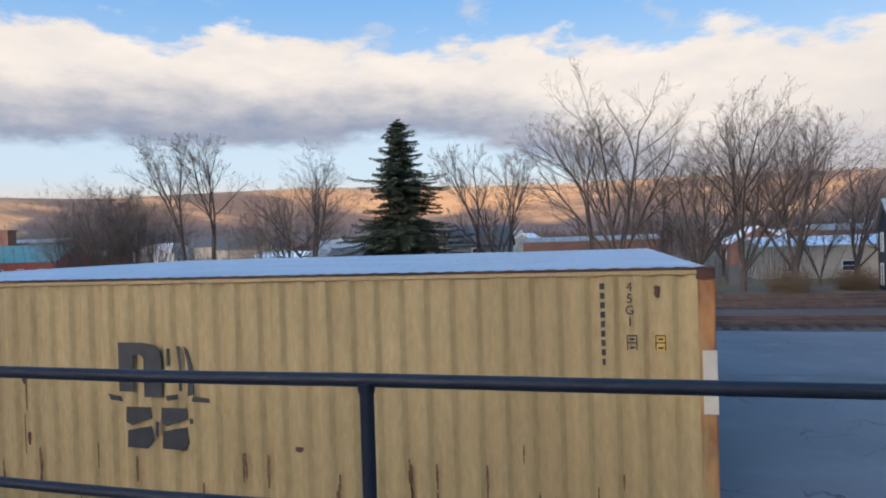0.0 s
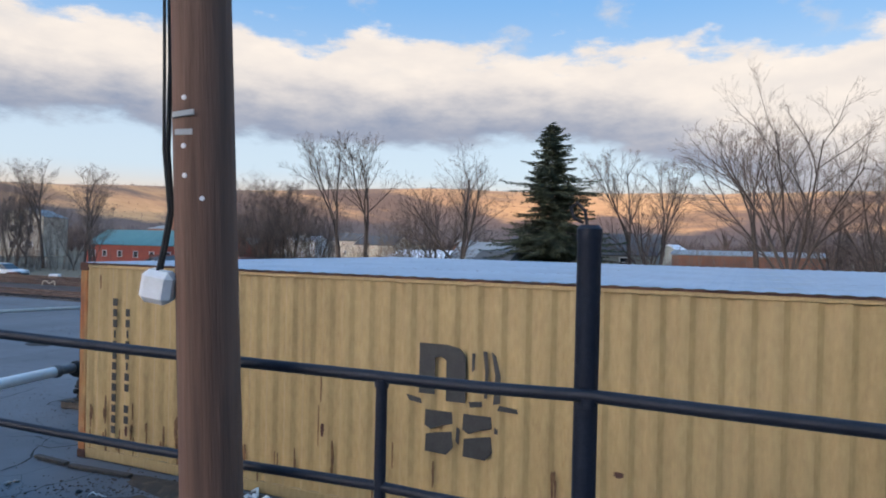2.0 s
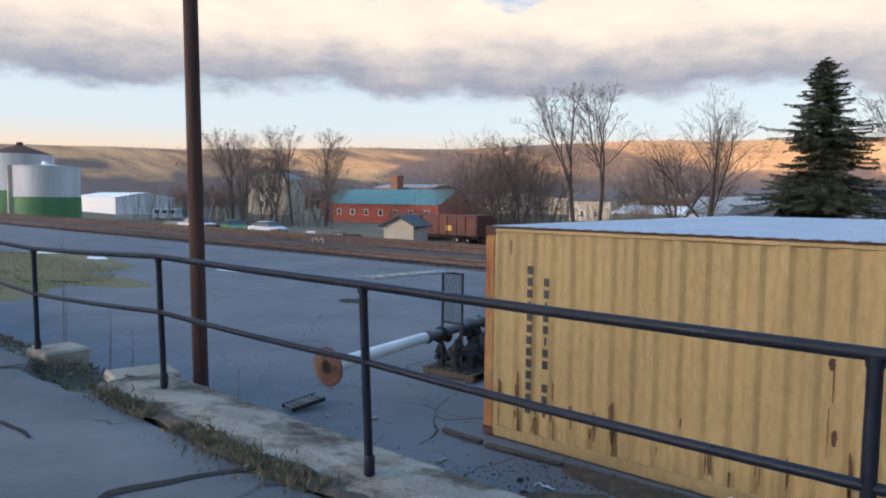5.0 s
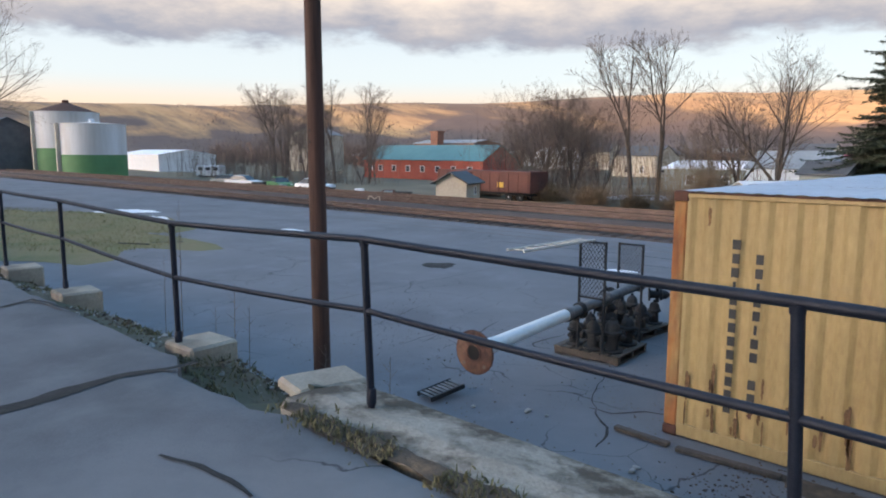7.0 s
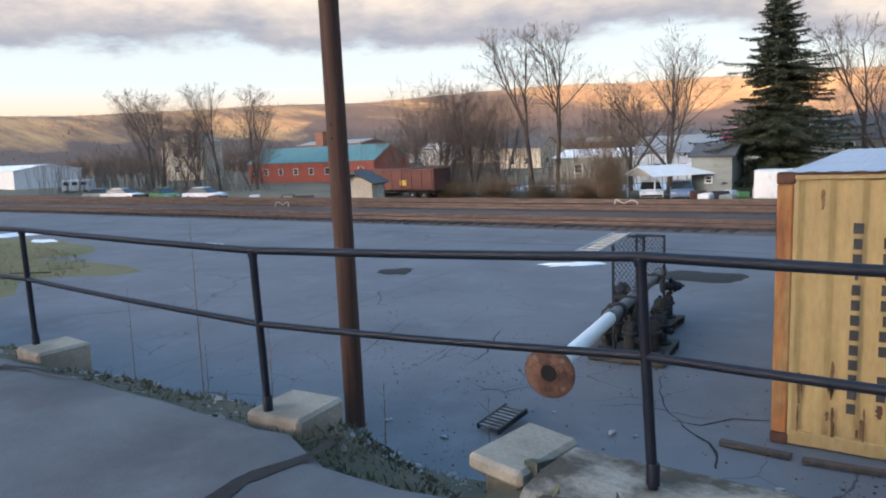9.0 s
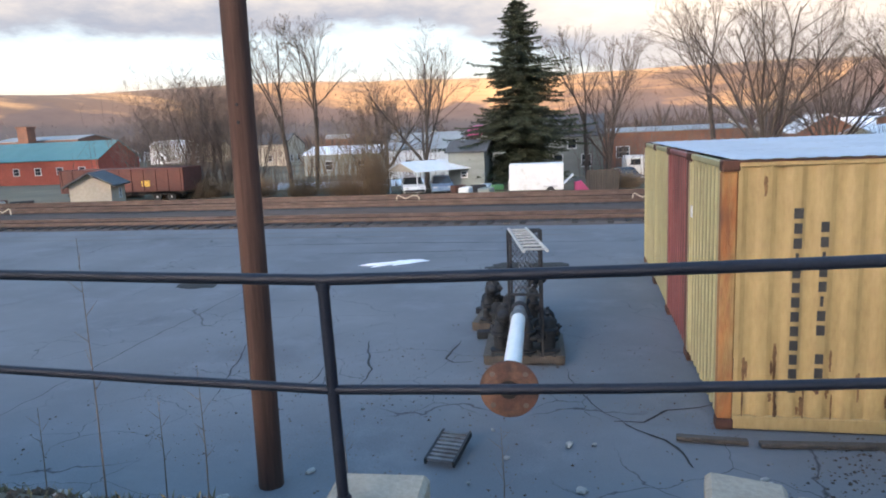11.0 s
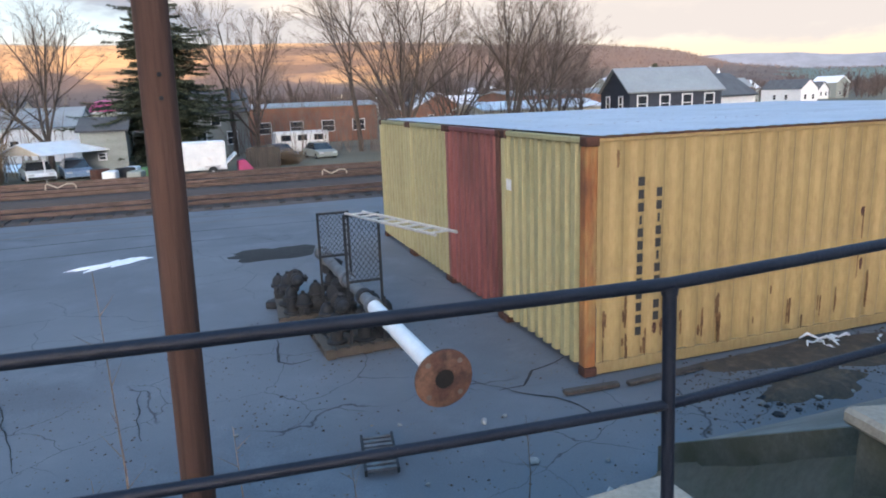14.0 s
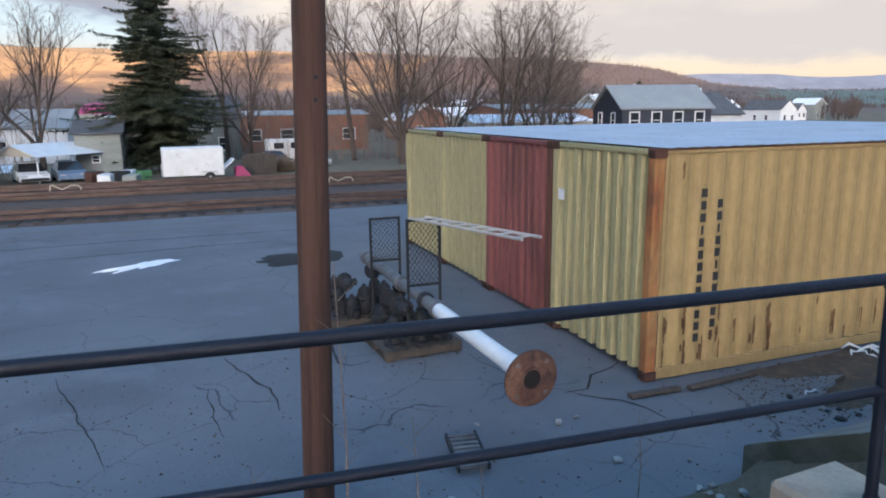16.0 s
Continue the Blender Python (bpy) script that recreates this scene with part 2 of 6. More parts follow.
# these dark tones hold both the woods and the unlit lower hillside
wooded(HILL, 1360, (0.07, 0.052, 0.05), (0.14, 0.098, 0.078))
# distance haze over the far ridge is painted as its blue base colour
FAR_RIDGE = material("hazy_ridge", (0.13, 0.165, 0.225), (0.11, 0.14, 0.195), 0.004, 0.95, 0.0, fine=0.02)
FARFIELD = material("far_green_field", (0.10, 0.15, 0.13), (0.08, 0.12, 0.105), 0.006, 0.95, 0.0, fine=0.05)
ASPHALT = cracked(material("yard_asphalt", (0.145, 0.152, 0.17), (0.076, 0.081, 0.093), 0.8, 0.82, 0.12, stain=(0.152, 0.158, 0.172), stain_scale=0.4, stain_at=0.55, fine=60), 0.22, 0.03, keep=0.50)
ASPHALT = cracked(ASPHALT, 0.85, 0.010, (0.03, 0.03, 0.033), warp=0.35, keep=0.49)
ROAD = cracked(material("walk_asphalt", (0.115, 0.117, 0.125), (0.06, 0.062, 0.068), 0.9, 0.72, 0.15, stain=(0.15, 0.15, 0.155), stain_scale=0.5, stain_at=0.6, fine=80), 0.35, 0.022, keep=0.52)
TAR = material("tar", (0.010, 0.010, 0.010), (0.019, 0.017, 0.016), 6, 0.9, 0.5, fine=40)
CONCRETE = material("concrete", (0.33, 0.29, 0.235), (0.22, 0.19, 0.155), 1.6, 0.9, 0.5, stain=(0.12, 0.10, 0.08), stain_scale=1.1, stain_at=0.6, fine=35)
KERB = material("kerb_concrete", (0.33, 0.29, 0.24), (0.22, 0.19, 0.155), 2.6, 0.92, 0.7, stain=(0.065, 0.05, 0.035), stain_scale=2.2, stain_at=0.54, stain_soft=0.07, fine=28)
STREAK = material("rust_streak", (0.19, 0.105, 0.045), (0.085, 0.045, 0.024), 8, 0.9, 0.3, fine=40)
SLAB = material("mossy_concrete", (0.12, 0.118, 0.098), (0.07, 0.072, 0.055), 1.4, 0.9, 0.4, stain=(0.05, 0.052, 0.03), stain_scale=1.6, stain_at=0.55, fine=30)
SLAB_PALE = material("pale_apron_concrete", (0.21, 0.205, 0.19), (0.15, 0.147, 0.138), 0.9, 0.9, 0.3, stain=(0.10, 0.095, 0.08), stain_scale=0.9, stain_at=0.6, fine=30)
BALLAST = material("ballast", (0.082, 0.062, 0.054), (0.05, 0.039, 0.036), 0.5, 0.95, 0.9, stain=(0.12, 0.085, 0.065), stain_scale=0.25, stain_at=0.6, stretch=(0.25, 1, 1), fine=9)
GRAVEL = material("gravel", (0.155, 0.122, 0.10), (0.105, 0.083, 0.07), 0.6, 0.95, 0.8, stretch=(0.3, 1, 1), fine=10)
TIE = material("weathered_ties", (0.06, 0.048, 0.042), (0.038, 0.031, 0.028), 2, 0.95, 0.4, island=0.25)
STEEL_RAIL = material("rail_steel", (0.13, 0.09, 0.075), (0.075, 0.05, 0.042), 2, 0.55, 0.2, metal=0.6)
GRASS = material("grass", (0.14, 0.13, 0.05), (0.17, 0.13, 0.065), 0.5, 0.95, 0.8, stain=(0.08, 0.09, 0.03), stain_scale=0.4, fine=18, island=0.25)
TANGRASS = material("tan_grass", (0.17, 0.135, 0.085), (0.12, 0.10, 0.065), 0.15, 0.95, 0.5, stain=(0.08, 0.07, 0.045), stain_scale=0.08, stain_at=0.55, fine=4)
PAINT_RAIL = material("railing_paint", (0.006, 0.009, 0.018), (0.011, 0.015, 0.026), 6, 0.5, 0.2, spec=0.25, stain=(0.26, 0.26, 0.27), stain_scale=14, stain_at=0.72, stain_soft=0.02, fine=60)
POLE_WOOD = material("pole_wood", (0.15, 0.083, 0.056), (0.095, 0.052, 0.036), 5, 0.85, 0.6, stain=(0.045, 0.026, 0.019), stain_scale=9, stain_at=0.64, stretch=(1, 1, 0.05), fine=26)
POLE_DARK = material("dark_pole_wood", (0.095, 0.05, 0.038), (0.058, 0.032, 0.026), 5, 0.88, 0.6, stain=(0.03, 0.018, 0.014), stain_scale=9, stain_at=0.62, stretch=(1, 1, 0.05), fine=26, spec=0.3)
YELLOW = material("container_yellow", (0.37, 0.262, 0.115), (0.305, 0.21, 0.09), 0.8, 0.55, 0.06, stain=(0.16, 0.07, 0.03), stain_scale=2.6, stain_at=0.735, stain_soft=0.03, stretch=(1, 1, 0.32), fine=20)
YELLOW_PALE = material("container_pale_yellow", (0.385, 0.335, 0.172), (0.31, 0.275, 0.14), 0.9, 0.6, 0.06, stain=(0.14, 0.09, 0.04), stain_scale=2.2, stain_at=0.70, stain_soft=0.05, stretch=(1, 1, 0.25), fine=20)
RED = material("container_red", (0.24, 0.07, 0.062), (0.165, 0.05, 0.045), 1.0, 0.6, 0.06, stain=(0.09, 0.03, 0.025), stain_scale=2.5, stain_at=0.62, stretch=(1, 1, 0.25), fine=20)
RUST = material("rust", (0.40, 0.15, 0.045), (0.11, 0.042, 0.024), 5.0, 0.9, 0.5, stain=(0.36, 0.25, 0.10), stain_scale=2.2, stain_at=0.55, stretch=(1, 1, 0.3), fine=40)
FLANGE = material("flange_rust", (0.115, 0.052, 0.036), (0.05, 0.026, 0.02), 6.0, 0.9, 0.6, stain=(0.21, 0.11, 0.07), stain_scale=5, stain_at=0.62, fine=50)
RUST_RED = material("red_brown_rust", (0.13, 0.045, 0.03), (0.075, 0.03, 0.02), 4, 0.85, 0.4, stretch=(1, 1, 0.3), fine=40)
RUST_DARK = material("dark_rust", (0.10, 0.04, 0.025), (0.055, 0.025, 0.018), 5, 0.9, 0.5, fine=40)
# container roofs: the sky's reflection is put into this pale bluish colour
SKYLIT_ROOF = material("skylit_roof", (0.42, 0.46, 0.52), (0.33, 0.365, 0.42), 0.7, 0.5, 0.15, stain=(0.33, 0.32, 0.30), stain_scale=0.5, stain_at=0.66, stain_soft=0.05, fine=25)
BLACK = material("stencil_black", (0.018, 0.018, 0.02), (0.03, 0.03, 0.03), 4, 0.6, 0.0, fine=30)
WHITE = material("white_paint", (0.74, 0.74, 0.74), (0.64, 0.65, 0.66), 1.5, 0.55, 0.05, stain=(0.4, 0.36, 0.3), stain_scale=2, stain_at=0.7, fine=20)
SNOW = material("old_snow", (0.80, 0.81, 0.83), (0.70, 0.72, 0.76), 2, 0.8, 0.4, fine=12)
ALU = material("aluminium", (0.52, 0.52, 0.53), (0.40, 0.40, 0.41), 5, 0.5, 0.05, metal=0.6)
GALV = material("dull_galvanised", (0.14, 0.145, 0.155), (0.085, 0.09, 0.1), 5, 0.6, 0.1, stain=(0.06, 0.05, 0.045), stain_scale=4, stain_at=0.6)
BORE_SHADE = material("bore_shade", (0.006, 0.005, 0.005), (0.01, 0.008, 0.008), 4, 0.95, 0.0)
LADDER = material("weathered_aluminium", (0.50, 0.47, 0.42), (0.38, 0.36, 0.33), 5, 0.6, 0.05, metal=0.2)
IRON = material("cast_iron", (0.016, 0.018, 0.022), (0.032, 0.032, 0.034), 4, 0.75, 0.4, spec=0.3, stain=(0.048, 0.036, 0.03), stain_scale=5, stain_at=0.66)
BARK = material("bark", (0.10, 0.076, 0.062), (0.06, 0.046, 0.039), 4, 0.95, 0.0, stretch=(1, 1, 0.3))
TWIG = material("twigs", (0.18, 0.135, 0.108), (0.135, 0.10, 0.082), 1, 0.95, 0.0)
TWIG_FAR = material("far_twigs", (0.10, 0.075, 0.068), (0.075, 0.055, 0.052), 0.05, 0.95, 0.0, island=0.25)
NEEDLE = material("needles", (0.040, 0.050, 0.030), (0.07, 0.074, 0.046), 0.8, 0.9, 0.0, island=0.4, spec=0.2)
TEAL = material("teal_metal_roof", (0.10, 0.22, 0.22), (0.085, 0.19, 0.195), 0.3, 0.6, 0.0)
REDWALL = material("red_wall", (0.36, 0.085, 0.055), (0.28, 0.065, 0.045), 0.4, 0.8, 0.0, fine=3)
BRICK = material("far_brick", (0.27, 0.125, 0.08), (0.20, 0.095, 0.065), 0.8, 0.9, 0.0, fine=8)
CREAM = material("cream_siding", (0.55, 0.48, 0.38), (0.46, 0.40, 0.32), 0.5, 0.85, 0.0, fine=5)
GREYSIDE = material("grey_siding", (0.26, 0.28, 0.26), (0.22, 0.235, 0.22), 0.5, 0.85, 0.0, stretch=(1, 1, 6), fine=5)
DARKSIDE = material("dark_siding", (0.035, 0.042, 0.06), (0.028, 0.033, 0.047), 0.5, 0.8, 0.0, stretch=(1, 1, 6), fine=5)
SHINGLE = material("shingles", (0.11, 0.11, 0.115), (0.08, 0.08, 0.085), 0.8, 0.9, 0.1, fine=8)
GREYROOF = material("grey_roof", (0.30, 0.31, 0.31), (0.25, 0.26, 0.265), 0.6, 0.85, 0.0, fine=8)
GREEN = material("tank_green", (0.08, 0.22, 0.085), (0.065, 0.18, 0.07), 0.4, 0.6, 0.0)
TANK = material("tank_white", (0.66, 0.67, 0.68), (0.56, 0.56, 0.56), 0.25, 0.5, 0.0, stretch=(1, 1, 0.1), stain=(0.42, 0.40, 0.37), stain_scale=0.3)
GLASS = material("dark_glass", (0.02, 0.024, 0.03), (0.03, 0.034, 0.04), 1, 0.12, 0.0)
DIRT = material("leaf_dirt", (0.075, 0.054, 0.038), (0.045, 0.036, 0.03), 3.0, 0.95, 0.8, stain=(0.15, 0.10, 0.06), stain_scale=6, stain_at=0.6, fine=30)
RUBBER = material("rubber", (0.018, 0.018, 0.018), (0.03, 0.03, 0.03), 5, 0.85, 0.1)
WOOD = material("grey_wood", (0.085, 0.068, 0.054), (0.05, 0.041, 0.035), 3, 0.9, 0.4, stretch=(1, 1, 0.3), per_object=0.15)
BLUECAR = material("blue_car_paint", (0.16, 0.22, 0.30), (0.15, 0.20, 0.28), 1, 0.3, 0.0)
MAGENTA = material("pink_tarp", (0.42, 0.06, 0.16), (0.34, 0.05, 0.13), 1, 0.7, 0.0)
OXIDE = material("boxcar_brown", (0.15, 0.055, 0.04), (0.10, 0.042, 0.034), 0.6, 0.85, 0.0)


# ---- building kit ----
class Shape:
    """Vertices and faces of one part."""

    def __init__(self):
        self.v, self.f = [], []

    def add(self, vs, fs):
        n = len(self.v)
        self.v += [tuple(p) for p in vs]
        self.f += [tuple(i + n for i in f) for f in fs]
        return self

    def box(self, c, s, rz=0.0, m=None, ch=0.0):
        """A box, with chamfered edges where ch is given."""
        x, y, z = s[0] / 2, s[1] / 2, s[2] / 2
        if ch <= 0:
            vs = [(i * x, j * y, k * z) for k in (-1, 1) for j in (-1, 1) for i in (-1, 1)]
            fs = [(0, 2, 3, 1), (4, 5, 7, 6), (0, 1, 5, 4), (2, 6, 7, 3), (0, 4, 6, 2), (1, 3, 7, 5)]
        else:
            bm = bmesh.new()
            bmesh.ops.create_cube(bm, size=1.0)
            bmesh.ops.scale(bm, vec=s, verts=bm.verts)
            bmesh.ops.bevel(bm, geom=bm.edges[:], offset=min(ch, 0.45 * min(s)), segments=1, affect="EDGES")
            bm.verts.index_update()
            vs = [v.co[:] for v in bm.verts]
            fs = [[v.index for v in f.verts] for f in bm.faces]
            bm.free()
        t = (m if m else Matrix.Translation(c) @ Matrix.Rotation(radians(rz), 4, "Z"))
        return self.add([t @ Vector(p) for p in vs], fs)

    def tube(self, p, q, r0, r1=None, n=10, caps=True):
        p, q = Vector(p), Vector(q)
        r1 = r0 if r1 is None else r1
        d = (q - p).normalized()
        u = d.orthogonal().normalized()
        w = d.cross(u)
        vs = [c + (u * math.cos(a) + w * math.sin(a)) * r for c, r in ((p, r0), (q, r1)) for a in [2 * math.pi * i / n for i in range(n)]]
        fs = [(i, (i + 1) % n, n + (i + 1) % n, n + i) for i in range(n)]
        if caps:
            fs += [tuple(range(n - 1, -1, -1)), tuple(range(n, 2 * n))]
        return self.add(vs, fs)

    def sweep(self, pts, r, n=10):
        """A pipe through points; r is a number or one for each."""
        pts = [Vector(p) for p in pts]
        rs = r if isinstance(r, (list, tuple)) else [r] * len(pts)
        vs, fs = [], []
        u = None
        for i, p in enumerate(pts):
            d = (pts[min(i + 1, len(pts) - 1)] - pts[max(i - 1, 0)]).normalized()
            u = d.orthogonal().normalized() if u is None else (u - d * u.dot(d)).normalized()
            w = d.cross(u)
            vs += [p + (u * math.cos(a) + w * math.sin(a)) * rs[i] for a in [2 * math.pi * k / n for k in range(n)]]
            if i:
                b = (i - 1) * n
                fs += [(b + k, b + (k + 1) % n, b + n + (k + 1) % n, b + n + k) for k in range(n)]
        fs += [tuple(range(n - 1, -1, -1)), tuple(range((len(pts) - 1) * n, len(pts) * n))]
        return self.add(vs, fs)

    def lathe(self, prof, c=(0, 0, 0), n=24, m=None):
        """(radius, height) turned about z."""
        t = m if m else Matrix.Translation(c)
        vs = [t @ Vector((r * math.cos(a), r * math.sin(a), z)) for r, z in prof for a in [2 * math.pi * i / n for i in range(n)]]
        fs = [(j * n + i, j * n + (i + 1) % n, (j + 1) * n + (i + 1) % n, (j + 1) * n + i) for j in range(len(prof) - 1) for i in range(n)]
        if prof[0][0] > 1e-4:
            fs.append(tuple(range(n - 1, -1, -1)))
        if prof[-1][0] > 1e-4:
            fs.append(tuple(range((len(prof) - 1) * n, len(prof) * n)))
        return self.add(vs, fs)

    def prism(self, outline, axis, lo, hi):
        """A flat outline pushed along an axis: outline in the two other axes."""
        def p3(a, b, t):
            return {"x": (t, a, b), "y": (a, t, b), "z": (a, b, t)}[axis]
        n = len(outline)
        vs = [p3(a, b, lo) for a, b in outline] + [p3(a, b, hi) for a, b in outline]
        fs = [(i, (i + 1) % n, n + (i + 1) % n, n + i) for i in range(n)] + [tuple(range(n - 1, -1, -1)), tuple(range(n, 2 * n))]
        return self.add(vs, fs)

    def moved(self, m):
        self.v = [tuple(m @ Vector(p)) for p in self.v]
        return self


def mesh_of(name, shape, mat, smooth=False):
    me = bpy.data.meshes.new(name)
    me.from_pydata(shape.v, [], shape.f)
    bm = bmesh.new()
    bm.from_mesh(me)
    bmesh.ops.recalc_face_normals(bm, faces=bm.faces)
    bm.to_mesh(me)
    bm.free()
    me.materials.append(mat)
    if smooth:
        me.polygons.foreach_set("use_smooth", [True] * len(me.polygons))
        me.set_sharp_from_angle(angle=radians(40))
    return me


def part(name, shape, mat, parent, label="", smooth=False):
    ob = new(name, mesh_of(name, shape, mat, smooth))
    ob.parent = parent
    if label:
        ob["label"] = label
    return ob


def thing(name, label, category, at=(0, 0, 0), rz=0.0, group="", kind=""):
    ob = new(name)
    ob.empty_display_size = 0.2
    ob.matrix_basis = pose(*at, 0, 0, rz)
    return tagged(ob, label, category, group, kind)


def solid(name, shape, mat, label, category, at=(0, 0, 0), rz=0.0, group="", kind="", smooth=False):
    ob = new(name, mesh_of(name, shape, mat, smooth))
    ob.matrix_basis = pose(*at, 0, 0, rz)
    return tagged(ob, label, category, group, kind)


# ---- ground ----
def smooth01(t):
    t = min(1.0, max(0.0, t))
    return t * t * (3 - 2 * t)


def run(points, v):
    """A line through (v, height) points."""
    for (a, p), (b, q) in zip(points, points[1:]):
        if v <= b:
            return p + (q - p) * max(0.0, (v - a) / (b - a))
    return points[-1][1]


# the rise to 110 m behind the walker is unseen, added to block the sun
PROFILE = [(-420, 110), (-250, 48), (-90, 6), (-30, 1.5), (-5.05, 1.50), (-4.85, 1.49), (-4.45, 1.40), (-4.1, 1.14), (-3.4, 0.60), (-2.6, 0.16), (-2.1, -0.06), (19, -0.08), (30, -0.45),
           (41, -1.1), (58, -1.55), (100, -2.0), (650, -2.0)]


def ground_z(x, y):
    z = run(PROFILE, y)
    if y < -420:
        z = 110 - 0.05 * (-420 - y)
    if -4.9 < y < -2.0:
        z += 0.10 * noise.noise((x * 0.9, y * 1.3, 2.0)) + 0.05 * noise.noise((x * 3.1, y * 3.0, 5.0)) - 0.08 * smooth01((-2.3 - abs(x + 1.3)) / 2)
    d = math.hypot(x, y)
    if y > -100 and d > 650:
        a = math.degrees(math.atan2(x, y))
        crest = run([(-90, 95), (-60, 108), (-25, 130), (10, 128), (30, 112), (36, 88), (41, 52), (46, 34), (52, 30), (90, 30)], a)
        up = smooth01((d - 1020) / 580) * smooth01((y + 100) / 200)
        z += crest * (0.25 * up + 0.75 * up * up) + 9 * up * noise.noise((x * 0.0022, y * 0.0022, 0.0)) + 4 * up * noise.noise((x * 0.009, y * 0.004, 3.0))
        if d > 1700:
            z -= (d - 1700) * 0.02
    if x > -1.8 and -4.9 < y < -2.3:
        z += (run([(-4.70, 1.61), (-4.3, 1.52), (-3.4, 0.98), (-2.27, 0.34), (-2.18, 0.1)], y) - 0.07 - z) * smooth01((x + 0.62) / 0.15)
    if -5.1 < y < -2.4:
        z -= 0.30 * smooth01((x + 2.1) / 0.6) * (1 - smooth01((x + 0.62) / 0.15)) * smooth01((y + 5.1) / 0.4) * smooth01((-2.4 - y) / 0.8)
    if y < -120:
        z += 4 * noise.noise((x * 0.01, y * 0.01, 1.0))
    return z


def axis(*spans):
    out = []
    for lo, hi, step in spans:
        n = max(1, round((hi - lo) / step))
        out += [lo + (hi - lo) * i / n for i in range(n)]
    return out + [spans[-1][1]]


def sheet(xs, ys, z):
    s = Shape()
    w = len(xs)
    s.v = [(x, y, z(x, y)) for y in ys for x in xs]
    s.f = [(j * w + i, j * w + i + 1, (j + 1) * w + i + 1, (j + 1) * w + i) for j in range(len(ys) - 1) for i in range(w - 1)]
    return s


gx = axis((-3600, -600, 60), (-600, -60, 30), (-60, -14, 4), (-14, 14, 0.45), (14, 60, 4), (60, 600, 30), (600, 3600, 60))
gy = axis((-900, -420, 60), (-420, -30, 15), (-30, -6, 4), (-6, -1.8, 0.3), (-1.8, 60, 3), (60, 600, 30), (600, 1800, 25), (1800, 3400, 100))
ground = new("ground", mesh_of("ground", sheet(gx, gy, ground_z), EARTH, True))
ground.data.materials.append(HILL)
ground.data.materials.append(TANGRASS)
ground.data.materials.append(FARFIELD)
for f in ground.data.polygons:
    c = f.center
    if c.y > -60 and c.xy.length > 600:
        az = math.degrees(math.atan2(c.x, c.y))
        f.material_index = 3 if az > 45 and c.xy.length > 1150 + 80 * noise.noise((c.x * 0.004, c.y * 0.004, 3)) else 1
    elif c.y > 27:
        f.material_index = 2
tagged(ground, "bare brown earth rising to field-covered hills", "ground", kind="structure")

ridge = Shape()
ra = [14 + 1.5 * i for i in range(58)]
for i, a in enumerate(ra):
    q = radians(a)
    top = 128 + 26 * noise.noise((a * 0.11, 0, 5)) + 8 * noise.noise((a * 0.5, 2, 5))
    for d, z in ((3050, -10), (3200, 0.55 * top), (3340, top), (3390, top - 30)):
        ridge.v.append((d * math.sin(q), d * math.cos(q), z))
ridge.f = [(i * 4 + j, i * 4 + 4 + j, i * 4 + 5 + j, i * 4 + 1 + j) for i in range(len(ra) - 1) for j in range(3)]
solid("backdrop", ridge, FAR_RIDGE, "wooded ridge in the far distance, haze put into its pale blue colour", "ridge", kind="structure", smooth=True)

yard = solid("pavement", sheet(axis((-150, -30, 8), (-30, 20, 1.0), (20, 90, 5)), axis((-2.6, 17.0, 0.98)), lambda x, y: 0.018 * noise.noise((x * 0.3, y * 0.3, 0)) - 0.01),
             ASPHALT, "worn grey asphalt yard, cracked and stained", "yard", kind="structure", smooth=True)

# upper walk where the camera goes, with a broken edge towards the railing
walk_shape = Shape()
rx = axis((-40, -12, 2), (-12, 16, 0.25), (16, 30, 2))


def walk_edge(x):
    e = -5.02 + 0.07 * noise.noise((x * 1.7, 0, 0)) + 0.05 * noise.noise((x * 5.0, 3, 0))
    if -2.0 < x < 0.0:
        e -= 0.22 * math.sin(math.pi * (x + 2.0) / 2.0)
    if x > 0.0:
        e -= 0.10
    return e


ry = [-16, -12, -9, -7.5, -6.6, -6.0, -5.6, -5.3]
for x in rx:
    e = walk_edge(x)
    walk_shape.v += [(x, y, 1.63 + 0.012 * noise.noise((x * 0.5, y * 0.5, 0)) + 0.01 * (y + 5)) for y in ry]
    walk_shape.v += [(x, e, 1.60 + 0.02 * noise.noise((x * 2, 0, 1))), (x, e + 0.03, 1.50), (x, e + 0.05, 1.25)]
k = len(ry) + 3
walk_shape.f = [(i * k + j, (i + 1) * k + j, (i + 1) * k + j + 1, i * k + j + 1) for i in range(len(rx) - 1) for j in range(k - 1)]
upper_walk = solid("road", walk_shape, ROAD, "dark cracked asphalt walk with a broken edge", "road", kind="structure", smooth=True)


